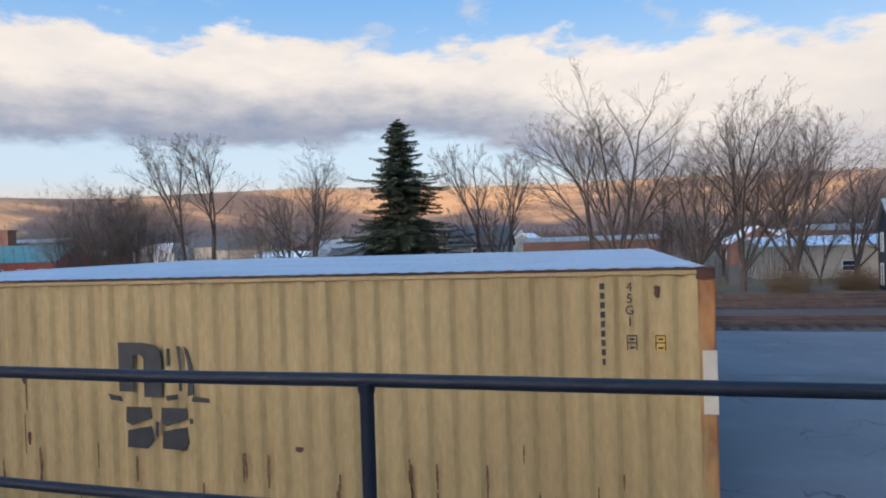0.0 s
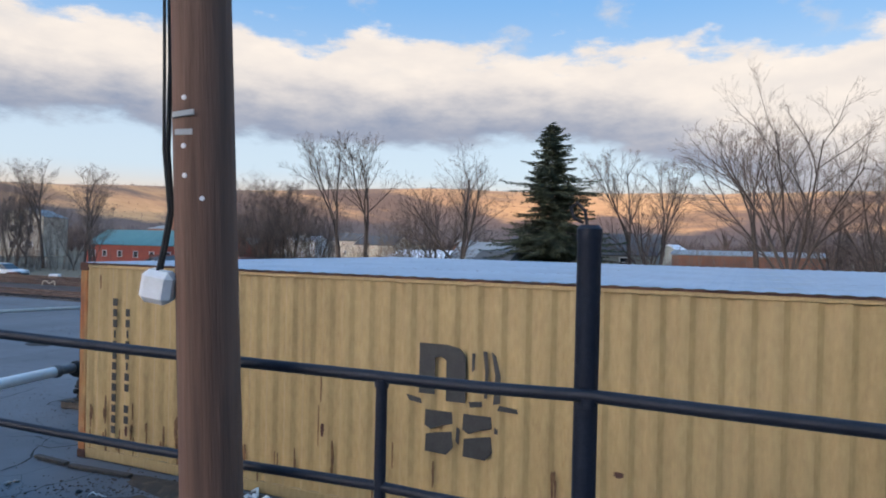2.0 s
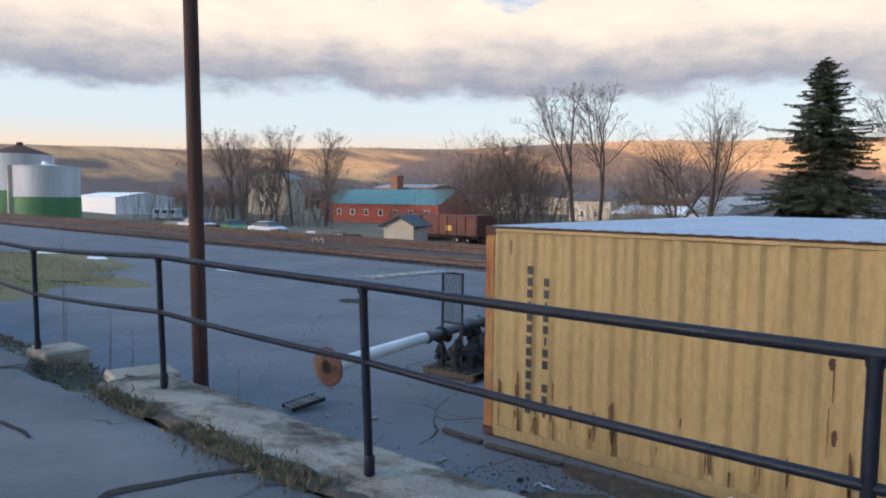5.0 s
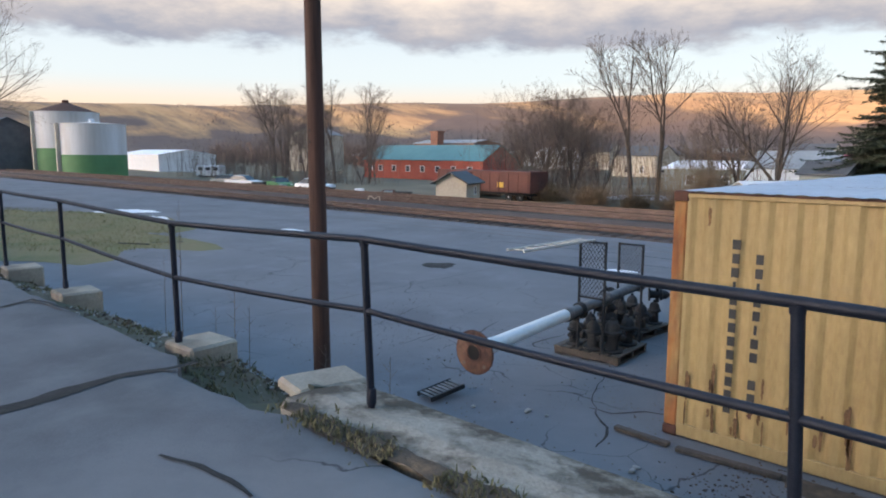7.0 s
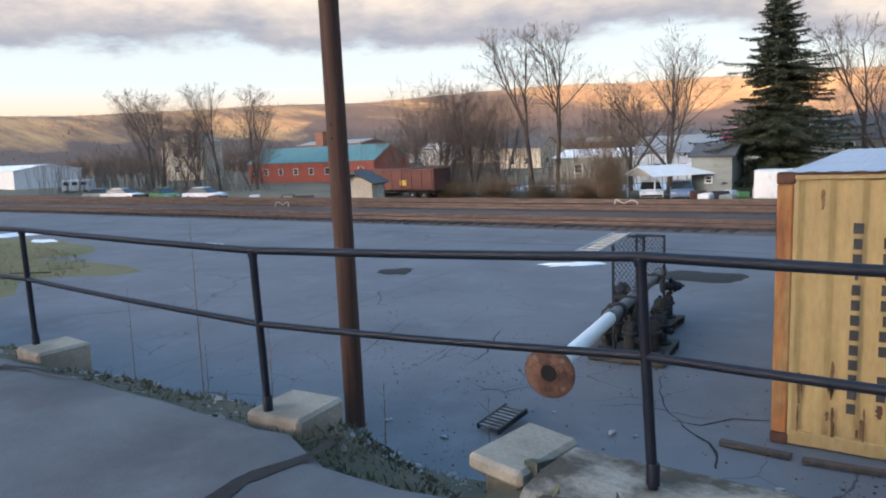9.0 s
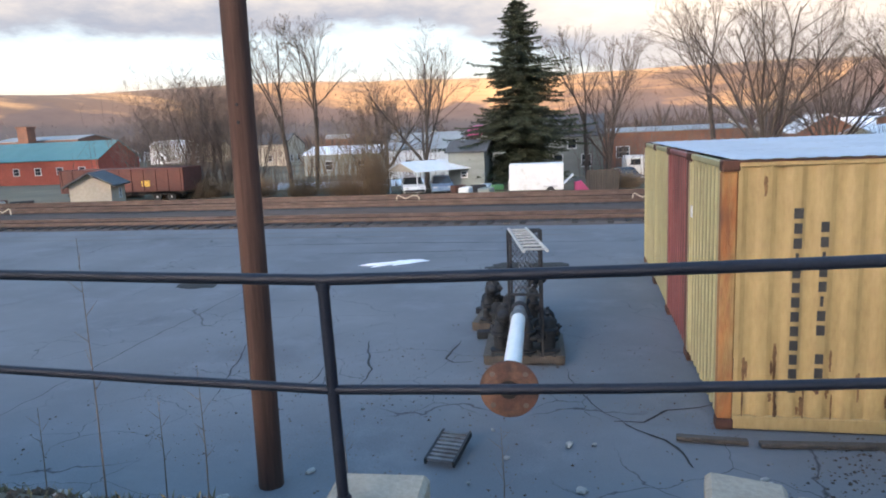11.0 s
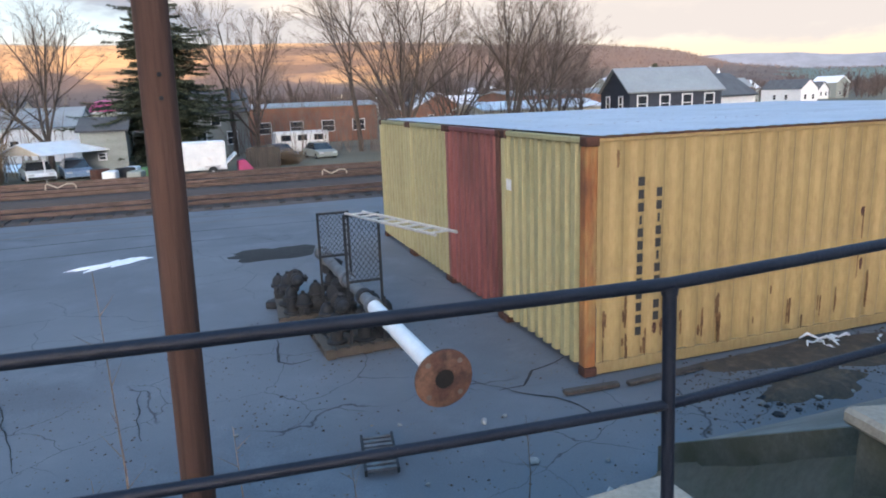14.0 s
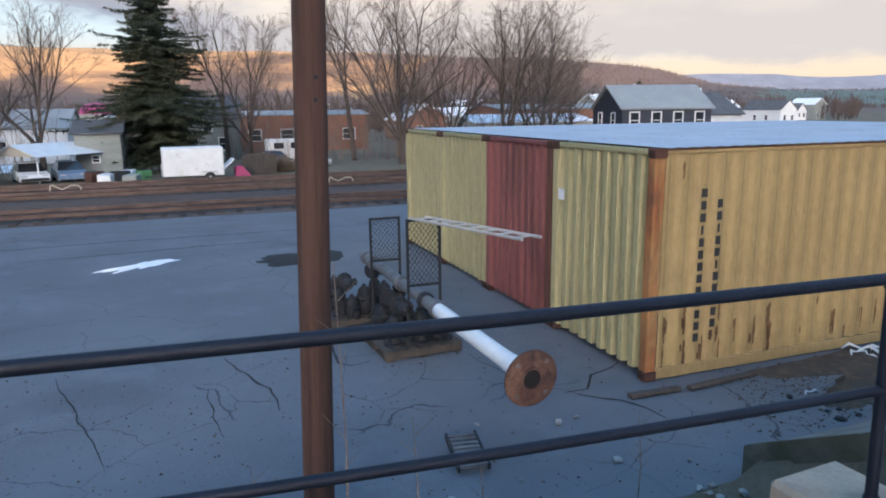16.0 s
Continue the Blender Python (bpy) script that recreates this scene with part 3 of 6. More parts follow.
def ribbon(name, pts, width, mat, z, label, parent, jag=0.25):
    s = Shape()
    pts = [Vector(p) for p in pts]
    dense = []
    for a, b in zip(pts, pts[1:]):
        n = max(2, int((b - a).length / 0.08))
        dense += [a.lerp(b, i / n) for i in range(n)]
    dense.append(pts[-1])
    for i, p in enumerate(dense):
        d = (dense[min(i + 1, len(dense) - 1)] - dense[max(i - 1, 0)]).normalized()
        q = Vector((-d.y, d.x, 0))
        t = i / (len(dense) - 1)
        w = width * (0.35 + 0.65 * math.sin(math.pi * min(0.97, max(0.03, t)))) * (1 + jag * 2 * noise.noise((p.x * 7, p.y * 7, 1)))
        o = q * 0.05 * noise.noise((p.x * 3, p.y * 3, 9))
        s.v += [tuple(p + o + q * w), tuple(p + o - q * w)]
        s.v[-1] = (s.v[-1][0], s.v[-1][1], z(p.x, p.y))
        s.v[-2] = (s.v[-2][0], s.v[-2][1], z(p.x, p.y))
    s.f = [(2 * i, 2 * i + 1, 2 * i + 3, 2 * i + 2) for i in range(len(dense) - 1)]
    return part(name, s, mat, parent, label)


def walk_top(x, y):
    return 1.63 + 0.012 * noise.noise((x * 0.5, y * 0.5, 0)) + 0.01 * (y + 5) + 0.006


def yard_top(x, y):
    return 0.018 * noise.noise((x * 0.3, y * 0.3, 0)) - 0.004


for pts, w in (([(-1.62, -5.0, 0), (-1.64, -5.3, 0), (-1.72, -5.6, 0), (-1.65, -6.0, 0), (-1.6, -6.4, 0), (-1.5, -8, 0)], 0.085), ([(2.2, -5.05, 0), (2.0, -5.48, 0), (1.9, -5.89, 0), (2.15, -6.42, 0), (2.4, -8, 0)], 0.05),
               ([(-4.1, -5.0, 0), (-4.86, -5.13, 0), (-5.2, -5.16, 0), (-5.0, -5.52, 0), (-5.05, -5.8, 0), (-5.5, -8, 0)], 0.035), ([(-0.19, -5.94, 0), (0.11, -5.89, 0), (0.36, -5.87, 0), (0.61, -5.88, 0)], 0.022)):
    ribbon("crack", pts, w, TAR, walk_top, "", upper_walk)
for pts, w in (([(-4.85, 2.9, 0), (-4.72, 2.4, 0), (-4.55, 1.95, 0), (-4.38, 1.55, 0), (-4.36, 0.85, 0)], 0.024), ([(-3.36, 3.0, 0), (-3.40, 2.1, 0), (-3.28, 1.92, 0), (-3.0, 2.02, 0)], 0.028),
               ([(-1.07, 0.1, 0), (-0.74, 0.12, 0), (-0.45, 0.48, 0), (-0.08, 0.6, 0), (0.12, 0.74, 0)], 0.028), ([(-6.94, 2.9, 0), (-6.37, 1.0, 0), (-6.1, 0.2, 0)], 0.014), ([(-1.65, 1.8, 0), (-1.5, 1.07, 0), (-1.3, 0.6, 0), (-0.95, 0.05, 0)], 0.014),
               ([(-0.95, 0.05, 0), (-0.55, -0.3, 0), (-0.35, -0.9, 0)], 0.03), ([(-5.1, 1.8, 0), (-5.08, 0.95, 0), (-4.98, 0.4, 0)], 0.014), ([(-8.6, -2.2, 0), (-8.8, 3, 0), (-9.0, 9.0, 0)], 0.012),
               ([(-14, 12.6, 0), (-7, 13.1, 0), (0, 13.0, 0)], 0.05), ([(-9, 11.2, 0), (-3, 11.6, 0)], 0.05)):
    ribbon("crack", pts, 0.62 * w, TAR, yard_top, "", yard)
for x0, x1, y in ((12.6, 30, 9.5), (-30, 2, 14.2), (-26, 0, 15.3)):
    ribbon("line", [(x0, y, 0), (x1, y + 0.4, 0)], 0.05, GRAVEL, yard_top, "faded pale painted line", yard, 0.1)

# railway beyond the yard
bed = Shape()
prof = [(16.6, -0.10), (17.0, 0.05), (19.4, 0.10), (19.9, 0.0), (21.0, 0.02), (21.5, 0.18), (28.2, 0.10), (29.6, -0.42)]
bx = axis((-420, -60, 20), (-60, 60, 2), (60, 300, 20))
bed.v = [(x, y + 0.15 * noise.noise((x * 0.3, y, 0)), z + 0.05 * noise.noise((x * 0.8, y * 2, 4))) for x in bx for y, z in prof]
k = len(prof)
bed.f = [(i * k + j, (i + 1) * k + j, (i + 1) * k + j + 1, i * k + j + 1) for i in range(len(bx) - 1) for j in range(k - 1)]
ballast = solid("ballast", bed, BALLAST, "rusty brown railway ballast bed", "ballast", kind="structure")
strip = Shape()
strip.v = [(x, y + 0.2 * noise.noise((x * 0.4, y, 2)), 0.075) for x in bx for y in (19.7, 20.6)]
strip.f = [(2 * i, 2 * i + 2, 2 * i + 3, 2 * i + 1) for i in range(len(bx) - 1)]
solid("gravel", strip, DIRT, "brown gravel strip between the tracks", "gravel", kind="structure")


def track(y, z):
    t = thing("railway_track", "rusty steel railway track on dark wooden ties", "track", (0, y, z), group="railway tracks", kind="structure")
    for dy in (-0.72, 0.72):
        r = Shape()
        r.prism([(dy - 0.07, 0.0), (dy + 0.07, 0.0), (dy + 0.02, 0.03), (dy + 0.015, 0.11), (dy + 0.036, 0.12), (dy + 0.036, 0.15), (dy - 0.036, 0.15), (dy - 0.036, 0.12), (dy - 0.015, 0.11), (dy - 0.02, 0.03)], "x", -400, 280)
        part("rail", r, STEEL_RAIL, t)
    ties = Shape()
    for i in range(-150, 90):
        ties.box((i * 0.6, random.uniform(-0.06, 0.06), -0.085), (0.22, 2.5, 0.12), random.uniform(-2, 2))
    tagged(part("ties", ties, TIE, t, "dark weathered wooden ties"), kind="stuff")


for y, z in ((18.2, 0.12), (22.9, 0.20), (26.6, 0.16)):
    track(y, z)

# concrete kerb, apron and footing blocks along the railing
kerb = Shape()
kx = axis((-0.42, 16, 0.22))
for x in kx:
    n1, n2 = noise.noise((x * 1.9, 0, 7)), noise.noise((x * 4.5, 2, 7))
    wear = 0.03 * n1 + 0.03 * n2
    kerb.v += [(x, -5.04 + 0.04 * n2, 1.35), (x, -5.02 + wear, 1.60 + wear), (x, -4.97 + wear, 1.635 + 0.4 * wear), (x, -4.75 + 0.5 * wear, 1.64 + 0.015 * n1), (x, -4.33 + 0.05 * n2, 1.585 + 0.01 * n2), (x, -4.27, 1.2)]
kerb.f = [(i * 6 + j, (i + 1) * 6 + j, (i + 1) * 6 + j + 1, i * 6 + j + 1) for i in range(len(kx) - 1) for j in range(5)] + [(0, 1, 2, 3, 4, 5)]
solid("kerb", kerb, KERB, "weathered beige concrete kerb with a worn edge", "kerb", kind="structure")

SLOPE = ((-4.70, 1.60), (-4.25, 1.46), (-3.4, 0.98), (-2.27, 0.34), (-2.2, 0.29), (-2.18, -0.1))
apron = Shape()
ax = axis((-0.47, 16, 0.4))
for x in ax:
    w = 0.03 * noise.noise((x * 0.8, 1, 1))
    apron.v += [(x, y, z + (w if -4.5 < y < -2.19 else 0)) for y, z in SLOPE]
apron.f = [(i * 6 + j, (i + 1) * 6 + j, (i + 1) * 6 + j + 1, i * 6 + j + 1) for i in range(len(ax) - 1) for j in range(5)] + [(0, 1, 2, 3, 4, 5)]
solid("apron", apron, SLAB_PALE, "stained grey concrete slope below the kerb", "slope", kind="structure")
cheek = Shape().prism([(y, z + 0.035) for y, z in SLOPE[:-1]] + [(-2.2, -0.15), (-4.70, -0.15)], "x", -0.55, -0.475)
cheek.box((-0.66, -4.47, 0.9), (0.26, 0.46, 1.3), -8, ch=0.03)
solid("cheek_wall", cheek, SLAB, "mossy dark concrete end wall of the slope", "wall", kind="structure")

chunk = Shape()
chunk.box((0, 0, 0), (0.36, 0.60, 0.10), ch=0.025).moved(pose(-0.66, -4.48, 1.56, -2, 4, -8))
solid("concrete_chunk", chunk, CONCRETE, "broken-off tilted end piece of the concrete kerb", "concrete")


dirt = Shape()
dx_ = axis((-0.3, 15, 0.12))
for x in dx_:
    w = 0.02 + 0.09 * max(0.0, 0.5 + noise.noise((x * 1.1, 4, 4)) + 0.5 * noise.noise((x * 4, 1, 4)))
    u = 0.07 * noise.noise((x * 2.3, 8, 1)) + 0.05 * noise.noise((x * 7, 3, 1))
    w += 0.07 * max(0.0, 1 - ((x - 1.9) / 0.8) ** 2)
    dirt.v += [(x, -4.995 + u, 1.645), (x, -5.04 - 0.3 * w, 1.648), (x, -5.06 - w, 1.632)]
dirt.f = [(i * 3 + j, (i + 1) * 3 + j, (i + 1) * 3 + j + 1, i * 3 + j + 1) for i in range(len(dx_) - 1) for j in range(2)]
solid("dirt_seam", dirt, DIRT, "brown dirt packed along the kerb", "dirt", kind="structure", smooth=True)


def footing(x, y, top):
    s = Shape().box((0, 0, -0.42), (0.47, 0.48, 0.84), 0, ch=0.025)
    solid("footing_block", s, CONCRETE, "square weathered concrete footing under a railing post", "block", (x, y, top), random.uniform(-6, 6), "railing footings")


for x, y, top in ((-2.34, -4.6, 1.60), (-5.6, -4.55, 1.60), (-7.95, -4.5, 1.62), (-10.8, -4.5, 1.62)):
    footing(x, y, top)

# ---- railing ----
railing = thing("railing", "black painted steel pipe railing, slightly bent, with worn spots", "railing")
JOINTS = [(13.6, -4.70, 2.73), (10.44, -4.68, 2.73), (8.52, -4.60, 2.725), (7.63, -4.58, 2.705), (5.27, -4.82, 2.76), (2.71, -4.79, 2.76), (0.06, -4.67, 2.75), (-2.445, -4.775, 2.68),
          (-5.78, -4.615, 2.70), (-8.13, -4.66, 2.72), (-11.0, -4.68, 2.72), (-13.9, -4.70, 2.70)]


def sagging(pts, sag):
    out = []
    for a, b in zip(pts, pts[1:]):
        a, b = Vector(a), Vector(b)
        out += [a.lerp(b, t) - Vector((0, 0, sag * math.sin(math.pi * t))) for t in (0, 0.25, 0.5, 0.75)]
    return out + [Vector(pts[-1])]


part("top_rail", Shape().sweep(sagging(JOINTS, 0.006), 0.025, 12), PAINT_RAIL, railing, smooth=True)
MID = [(x, y, z - d) for (x, y, z), d in zip(JOINTS, (0.47, 0.47, 0.47, 0.47, 0.46, 0.45, 0.471, 0.488, 0.47, 0.46, 0.46, 0.46))]
part("mid_rail", Shape().sweep(sagging(MID, 0.012), 0.022, 12), PAINT_RAIL, railing, smooth=True)
for i, (x, y, z) in enumerate(JOINTS):
    if i == 2:
        continue
    lean = (-0.03, 0.0, 0, 0.0, 0.0, 0.06, 0.06, 0.03, 0, 0.01, 0, 0)[i]
    base = 1.60 if x < -1 else 1.66
    p = Shape().tube((x + lean, y, base - 0.05), (x, y, z), 0.026, 0.026, 12)
    p.lathe([(0.034, 0), (0.034, 0.10), (0.028, 0.11)], (x + lean, y, base - 0.01), 12)
    part("post", p, PAINT_RAIL, railing, smooth=True)
for x, y, z in JOINTS[1:-1]:
    part("joint", Shape().lathe([(0.030, -0.035), (0.032, -0.02), (0.032, 0.0)], (x, y, z - 0.01), 12), PAINT_RAIL, railing, smooth=True)

big = thing("gate_post", "thick black scraped steel post with a bent hook", "post", (8.50, -4.555, 1.70))
part("shaft", Shape().lathe([(0.046, 0), (0.046, 1.60), (0.049, 1.61), (0.049, 1.65), (0.036, 1.665)], n=18), PAINT_RAIL, big, smooth=True)
hook = [(-0.01, 0, 1.66), (-0.02, 0, 1.72), (-0.05, 0, 1.75), (-0.075, 0, 1.73), (-0.06, 0, 1.69), (-0.03, 0.02, 1.675)]
part("hook", Shape().sweep(hook, 0.007, 6), IRON, big)


# ---- utility poles ----
def utility_pole(x, y, base, top, r0, r1, label, wood):
    p = thing("utility_pole", label, "pole", (x, y, base), group="utility poles")
    n, rows = 20, 30
    s = Shape()
    h = top - base
    for j in range(rows + 1):
        t = j / rows
        r = r0 + (r1 - r0) * t
        for i in range(n):
            a = 2 * math.pi * i / n
            w = 1 + 0.035 * noise.noise((math.cos(a) * 2.5, math.sin(a) * 2.5, t * h * 0.35))
            s.v.append((r * w * math.cos(a), r * w * math.sin(a), t * h))
    s.f = [(j * n + i, j * n + (i + 1) % n, (j + 1) * n + (i + 1) % n, (j + 1) * n + i) for j in range(rows) for i in range(n)] + [tuple(range(rows * n, rows * n + n))]
    part("shaft", s, wood, p, smooth=True)
    return p


p1 = utility_pole(7.075, -4.94, 1.4, 9.6, 0.130, 0.106, "brown wooden utility pole with metal tags and a white box", POLE_WOOD)
p1.matrix_basis = pose(7.075, -4.94, 1.4, 0, -3.0, 0)
for z, w, tilt in ((2.385, 0.105, -2), (2.31, 0.085, 3)):
    part("tag", Shape().box((0, 0, 0), (w, 0.006, 0.024), ch=0.002).moved(pose(0.012, -0.127, z, 0, tilt, 6)), GREYROOF, p1, "dull metal tag strip")
for turn, z in ((-84, 2.45), (-87, 2.255), (-86, 2.135), (-53, 2.04)):
    q = radians(turn)
    part("disc", Shape().lathe([(0.001, 0.006), (0.009, 0.006), (0.011, 0.0), (0.011, -0.006)], n=12, m=pose(0.122 * math.cos(q), 0.122 * math.sin(q), z, 90, 0, turn + 90)), WHITE, p1, "small round white marker")
cond = [(-0.092, -0.062, 8.0), (-0.097, -0.066, 5.0), (-0.102, -0.068, 3.2), (-0.108, -0.07, 2.6), (-0.125, -0.075, 2.25), (-0.11, -0.075, 2.0), (-0.125, -0.10, 1.85), (-0.135, -0.12, 1.75)]
part("cable", Shape().sweep(cond, 0.010, 8), RUBBER, p1)
part("cable", Shape().sweep([(x + 0.014 - 0.02 * math.sin(z * 1.7) ** 2, y - 0.028, z) for x, y, z in cond], 0.007, 8), RUBBER, p1)
bx1 = Shape().box((0, 0, 0), (0.13, 0.10, 0.135), 20, ch=0.025)
bx1.moved(pose(-0.135, -0.13, 1.69, 0, 14, 0))
part("meter_box", bx1, WHITE, p1, "white plastic junction box")

p2 = utility_pole(-4.363, -1.75, -0.1, 10.5, 0.122, 0.10, "reddish brown wooden utility pole on the bank", POLE_DARK)
p2.matrix_basis = pose(-4.37, -1.74, -0.1, 1.43, 1.24, 0)
for z in (3.7, 3.55):
    part("bolt", Shape().lathe([(0.001, 0.01), (0.012, 0.01), (0.016, 0.0)], n=8, m=pose(0.02, -0.115, z, 90, 0, 0)), IRON, p2)

wires = thing("overhead_wires", "thin black overhead wires strung between poles", "wire")
for a, b, sag in (((6.97, -4.9, 6.85), (-45, -5.2, 6.6), 0.15), ((6.97, -4.85, 6.6), (-45, -5.0, 6.2), 0.2), ((6.97, -4.9, 5.75), (62, 31, 5.6), 0.5), ((6.97, -4.9, 5.55), (62, 32, 5.2), 0.55)):
    a, b = Vector(a), Vector(b)
    part("wire", Shape().sweep([a.lerp(b, i / 24) - Vector((0, 0, sag * math.sin(math.pi * i / 24))) for i in range(25)], 0.010, 5), RUBBER, wires)


# ---- shipping containers ----
L, W, H = 12.29, 2.438, 2.896


SIDE_WAVE = ((0.0, 0.0), (0.13, 0.0), (0.17, 0.08), (0.33, 0.92), (0.37, 1.0), (0.63, 1.0), (0.67, 0.92), (0.83, 0.08), (0.87, 0.0))
END_WAVE = ((0.0, 0.0), (0.21, 0.0), (0.235, 0.06), (0.345, 0.94), (0.37, 1.0), (0.63, 1.0), (0.655, 0.94), (0.765, 0.06), (0.79, 0.0))


def corrugated(length, height, pitch, depth, flip=1, wave=SIDE_WAVE):
    """Outline along x of trapezoid waves, pushed up along z; proud at 0, deep at -depth*flip in y."""
    s = Shape()
    n = max(1, round(length / pitch))
    p = length / n
    xs = []
    for i in range(n):
        for u, d in wave:
            xs.append(((i + u) * p, d))
    xs.append((length, 0))
    for x, d in xs:
        s.v += [(x, flip * depth * d, 0), (x, flip * depth * d, height)]
    s.f = [(2 * i, 2 * i + 2, 2 * i + 3, 2 * i + 1) for i in range(len(xs) - 1)]
    return s


def container(at, paint, end_tone, posts, label, rz=0.0):
    """posts: paint of the four corner posts, (x end, y side) in the order 00, 01, 10, 11."""
    c = thing("shipping_container", label, "container", at, rz, "row of shipping containers")
    z0, z1 = 0.16, H - 0.07
    post_w = 0.16
    inner = L - 2 * post_w
    for y, flip, name in ((0.012, 1, "side_panel"), (W - 0.012, -1, "side_panel")):
        part(name, corrugated(inner, z1 - z0, 0.278, 0.038, flip).moved(pose(post_w, y, z0)), paint, c, smooth=True)
    for x, flip in ((0.03, 1), (L - 0.03, -1)):
        e = corrugated(W - 0.24, z1 - 0.09, 0.244, 0.10, -flip, END_WAVE)
        e.moved(pose(x, 0.12, 0.09, 0, 0, 90))
        part("end_panel", e, end_tone, c, smooth=True)
    for y in (0.03, W - 0.03):
        part("top_rail", Shape().box((L / 2, y, H - 0.046), (L - 2 * post_w, 0.06, 0.06), ch=0.008), paint, c)
        # dark strip: rust, and the roof edge's shadow put in as colour
        part("drip_edge", Shape().box((L / 2, y + (-0.034 if y < 1 else 0.034), H - 0.018), (L - 2 * post_w, 0.012, 0.022), ch=0.003), RUST_DARK, c, "dark strip for rust and shade under the roof edge")
        part("bottom_rail", Shape().box((L / 2, y, 0.09), (L - 2 * post_w, 0.05, 0.15), ch=0.008), paint, c)
    for x in (0.045, L - 0.045):
        part("header", Shape().box((x, W / 2, H - 0.052), (0.07, W - 0.34, 0.07), ch=0.008), end_tone, c)
        part("sill", Shape().box((x + (0.14 if x < 1 else -0.14), W / 2, 0.125), (0.07, W - 0.34, 0.11), ch=0.008), end_tone, c)
        for i, y in enumerate((0.08, W - 0.08)):
            mat = posts[(0 if x < 1 else 2) + i]
            part("corner_post", Shape().box((x + (0.035 if x < 1 else -0.035), y, H / 2), (0.155, 0.15, H - 0.24), ch=0.015), mat, c, "rusted corner post" if mat is RUST else "")
            for z in (0.06, H - 0.06):
                f = Shape().box((x + (0.04 if x < 1 else -0.04), y + (-0.003 if y < 1 else 0.003), z), (0.178, 0.162, 0.118), ch=0.012)
                f.lathe([(0.001, 0.0), (0.034, 0.0)], n=10, m=pose(x + (-0.0515 if x < 1 else 0.0515), y, z, 0, -90 if x < 1 else 90, 0))
                part("corner_casting", f, RUST_DARK, c)
    roof = corrugated(L - 0.2, W + 0.018, 0.209, 0.008, 1)
    roof.v = [(0.1 + x, z - 0.009, H + 0.006 - y) for x, y, z in roof.v]
    part("roof_panel", roof, SKYLIT_ROOF, c, "roof panel with the sky's reflection in its pale blue-grey colour")
    return c


# the front's end is paler and greener: blue sky light put into its colour
front = container((0, 0, 0), YELLOW, YELLOW_PALE, (RUST, YELLOW_PALE, RUST, YELLOW), "yellow shipping container with rusted corner posts and black stencilled marks")
# the front container's marks: plain bars, and the size code as it stands
def letter_bars(x, z_top, pitch, widths, h=0.115):
    return [(x, z_top - i * pitch, w, h) for i, w in enumerate(widths) if w]


def bars(rects):
    for x, z, w, h in rects:
        part("stencil_bar", Shape().box((x, -0.001, z), (max(0.03, 0.88 * w), 0.006, 0.92 * h)), BLACK, front)


bars(letter_bars(0.735, 2.34, 0.1535, [0.10, 0.085, 0.09, 0.03, 0.085, 0.085, 0.09, 0.09, 0.09, 0.09, 0.085, 0.09, 0.09], 0.115))
bars(letter_bars(0.985, 2.20, 0.1535, [0.085, 0.085, 0.03, 0.085, 0.085, 0.03, 0.09, 0.09, 0, 0.09, 0.09], 0.115))
bars([(11.23, 2.72 - i * 0.094, w, 0.065) for i, w in enumerate((0.055, 0.05, 0.05, 0.05, 0.045, 0.045, 0.045, 0.045, 0.018, 0, 0.045)) if w])
txt = bpy.data.curves.new("size_code", "FONT")
txt.body, txt.size, txt.align_x, txt.space_line, txt.extrude = "4\n5\nG\n1", 0.125, "CENTER", 0.92, 0.002
tob = bpy.data.objects.new("size_code_source", txt)
scene.collection.objects.link(tob)
bpy.context.view_layer.update()
code_mesh = bpy.data.meshes.new_from_object(tob.evaluated_get(bpy.context.evaluated_depsgraph_get()))
bpy.data.objects.remove(tob)
code_mesh.transform(pose(11.49, -0.003, 2.67, 90, 0, 0))
code_mesh.materials.clear()
code_mesh.materials.append(BLACK)
code = new("size_code", code_mesh)
code.parent = front
code["label"] = "black stencilled size code 45G1"
AMBER = material("amber_decal", (0.62, 0.38, 0.05), (0.55, 0.33, 0.05), 3, 0.6, 0.0)
for x, z, m in ((11.505, 2.16, BLACK), (11.775, 2.16, AMBER)):
    s = Shape()
    if m is AMBER:
        s.box((x, -0.002, z - 0.0), (0.11, 0.004, 0.16))
        part("decal", s, AMBER, front, "small amber square decal")
        s = Shape()
    for dx, dz, w, h in ((-0.045, 0, 0.012, 0.15), (0.045, 0, 0.012, 0.15), (0, 0.07, 0.1, 0.012), (0, 0.0, 0.1, 0.012), (0, -0.05, 0.05, 0.02), (0, 0.035, 0.05, 0.02)):
        s.box((x + dx, -0.005, z + dz), (w, 0.004, h))
    part("decal", s, BLACK, front, "small black framed plate")

# worn company emblem as plain black shapes
def slab(outline):
    part("emblem_shape", Shape().prism(outline, "y", -0.005, 0.001), BLACK, front, "worn black painted shape of an emblem")


# upper block: two stems under a thick cap, with a worn flick and two thin strokes beside it
slab([(5.62, 1.56), (5.82, 1.56), (5.82, 1.98), (5.90, 2.0), (5.96, 1.96), (5.96, 1.50), (6.20, 1.50), (6.20, 2.02), (6.12, 2.11), (5.96, 2.14), (5.62, 2.14)])
slab([(6.27, 1.86), (6.30, 1.88), (6.31, 2.07), (6.27, 2.07)])
slab([(6.40, 2.10), (6.45, 2.10), (6.47, 1.90), (6.46, 1.58), (6.42, 1.58), (6.43, 1.88)])
slab([(6.50, 2.10), (6.55, 2.06), (6.61, 1.84), (6.61, 1.54), (6.53, 1.52), (6.55, 1.84)])
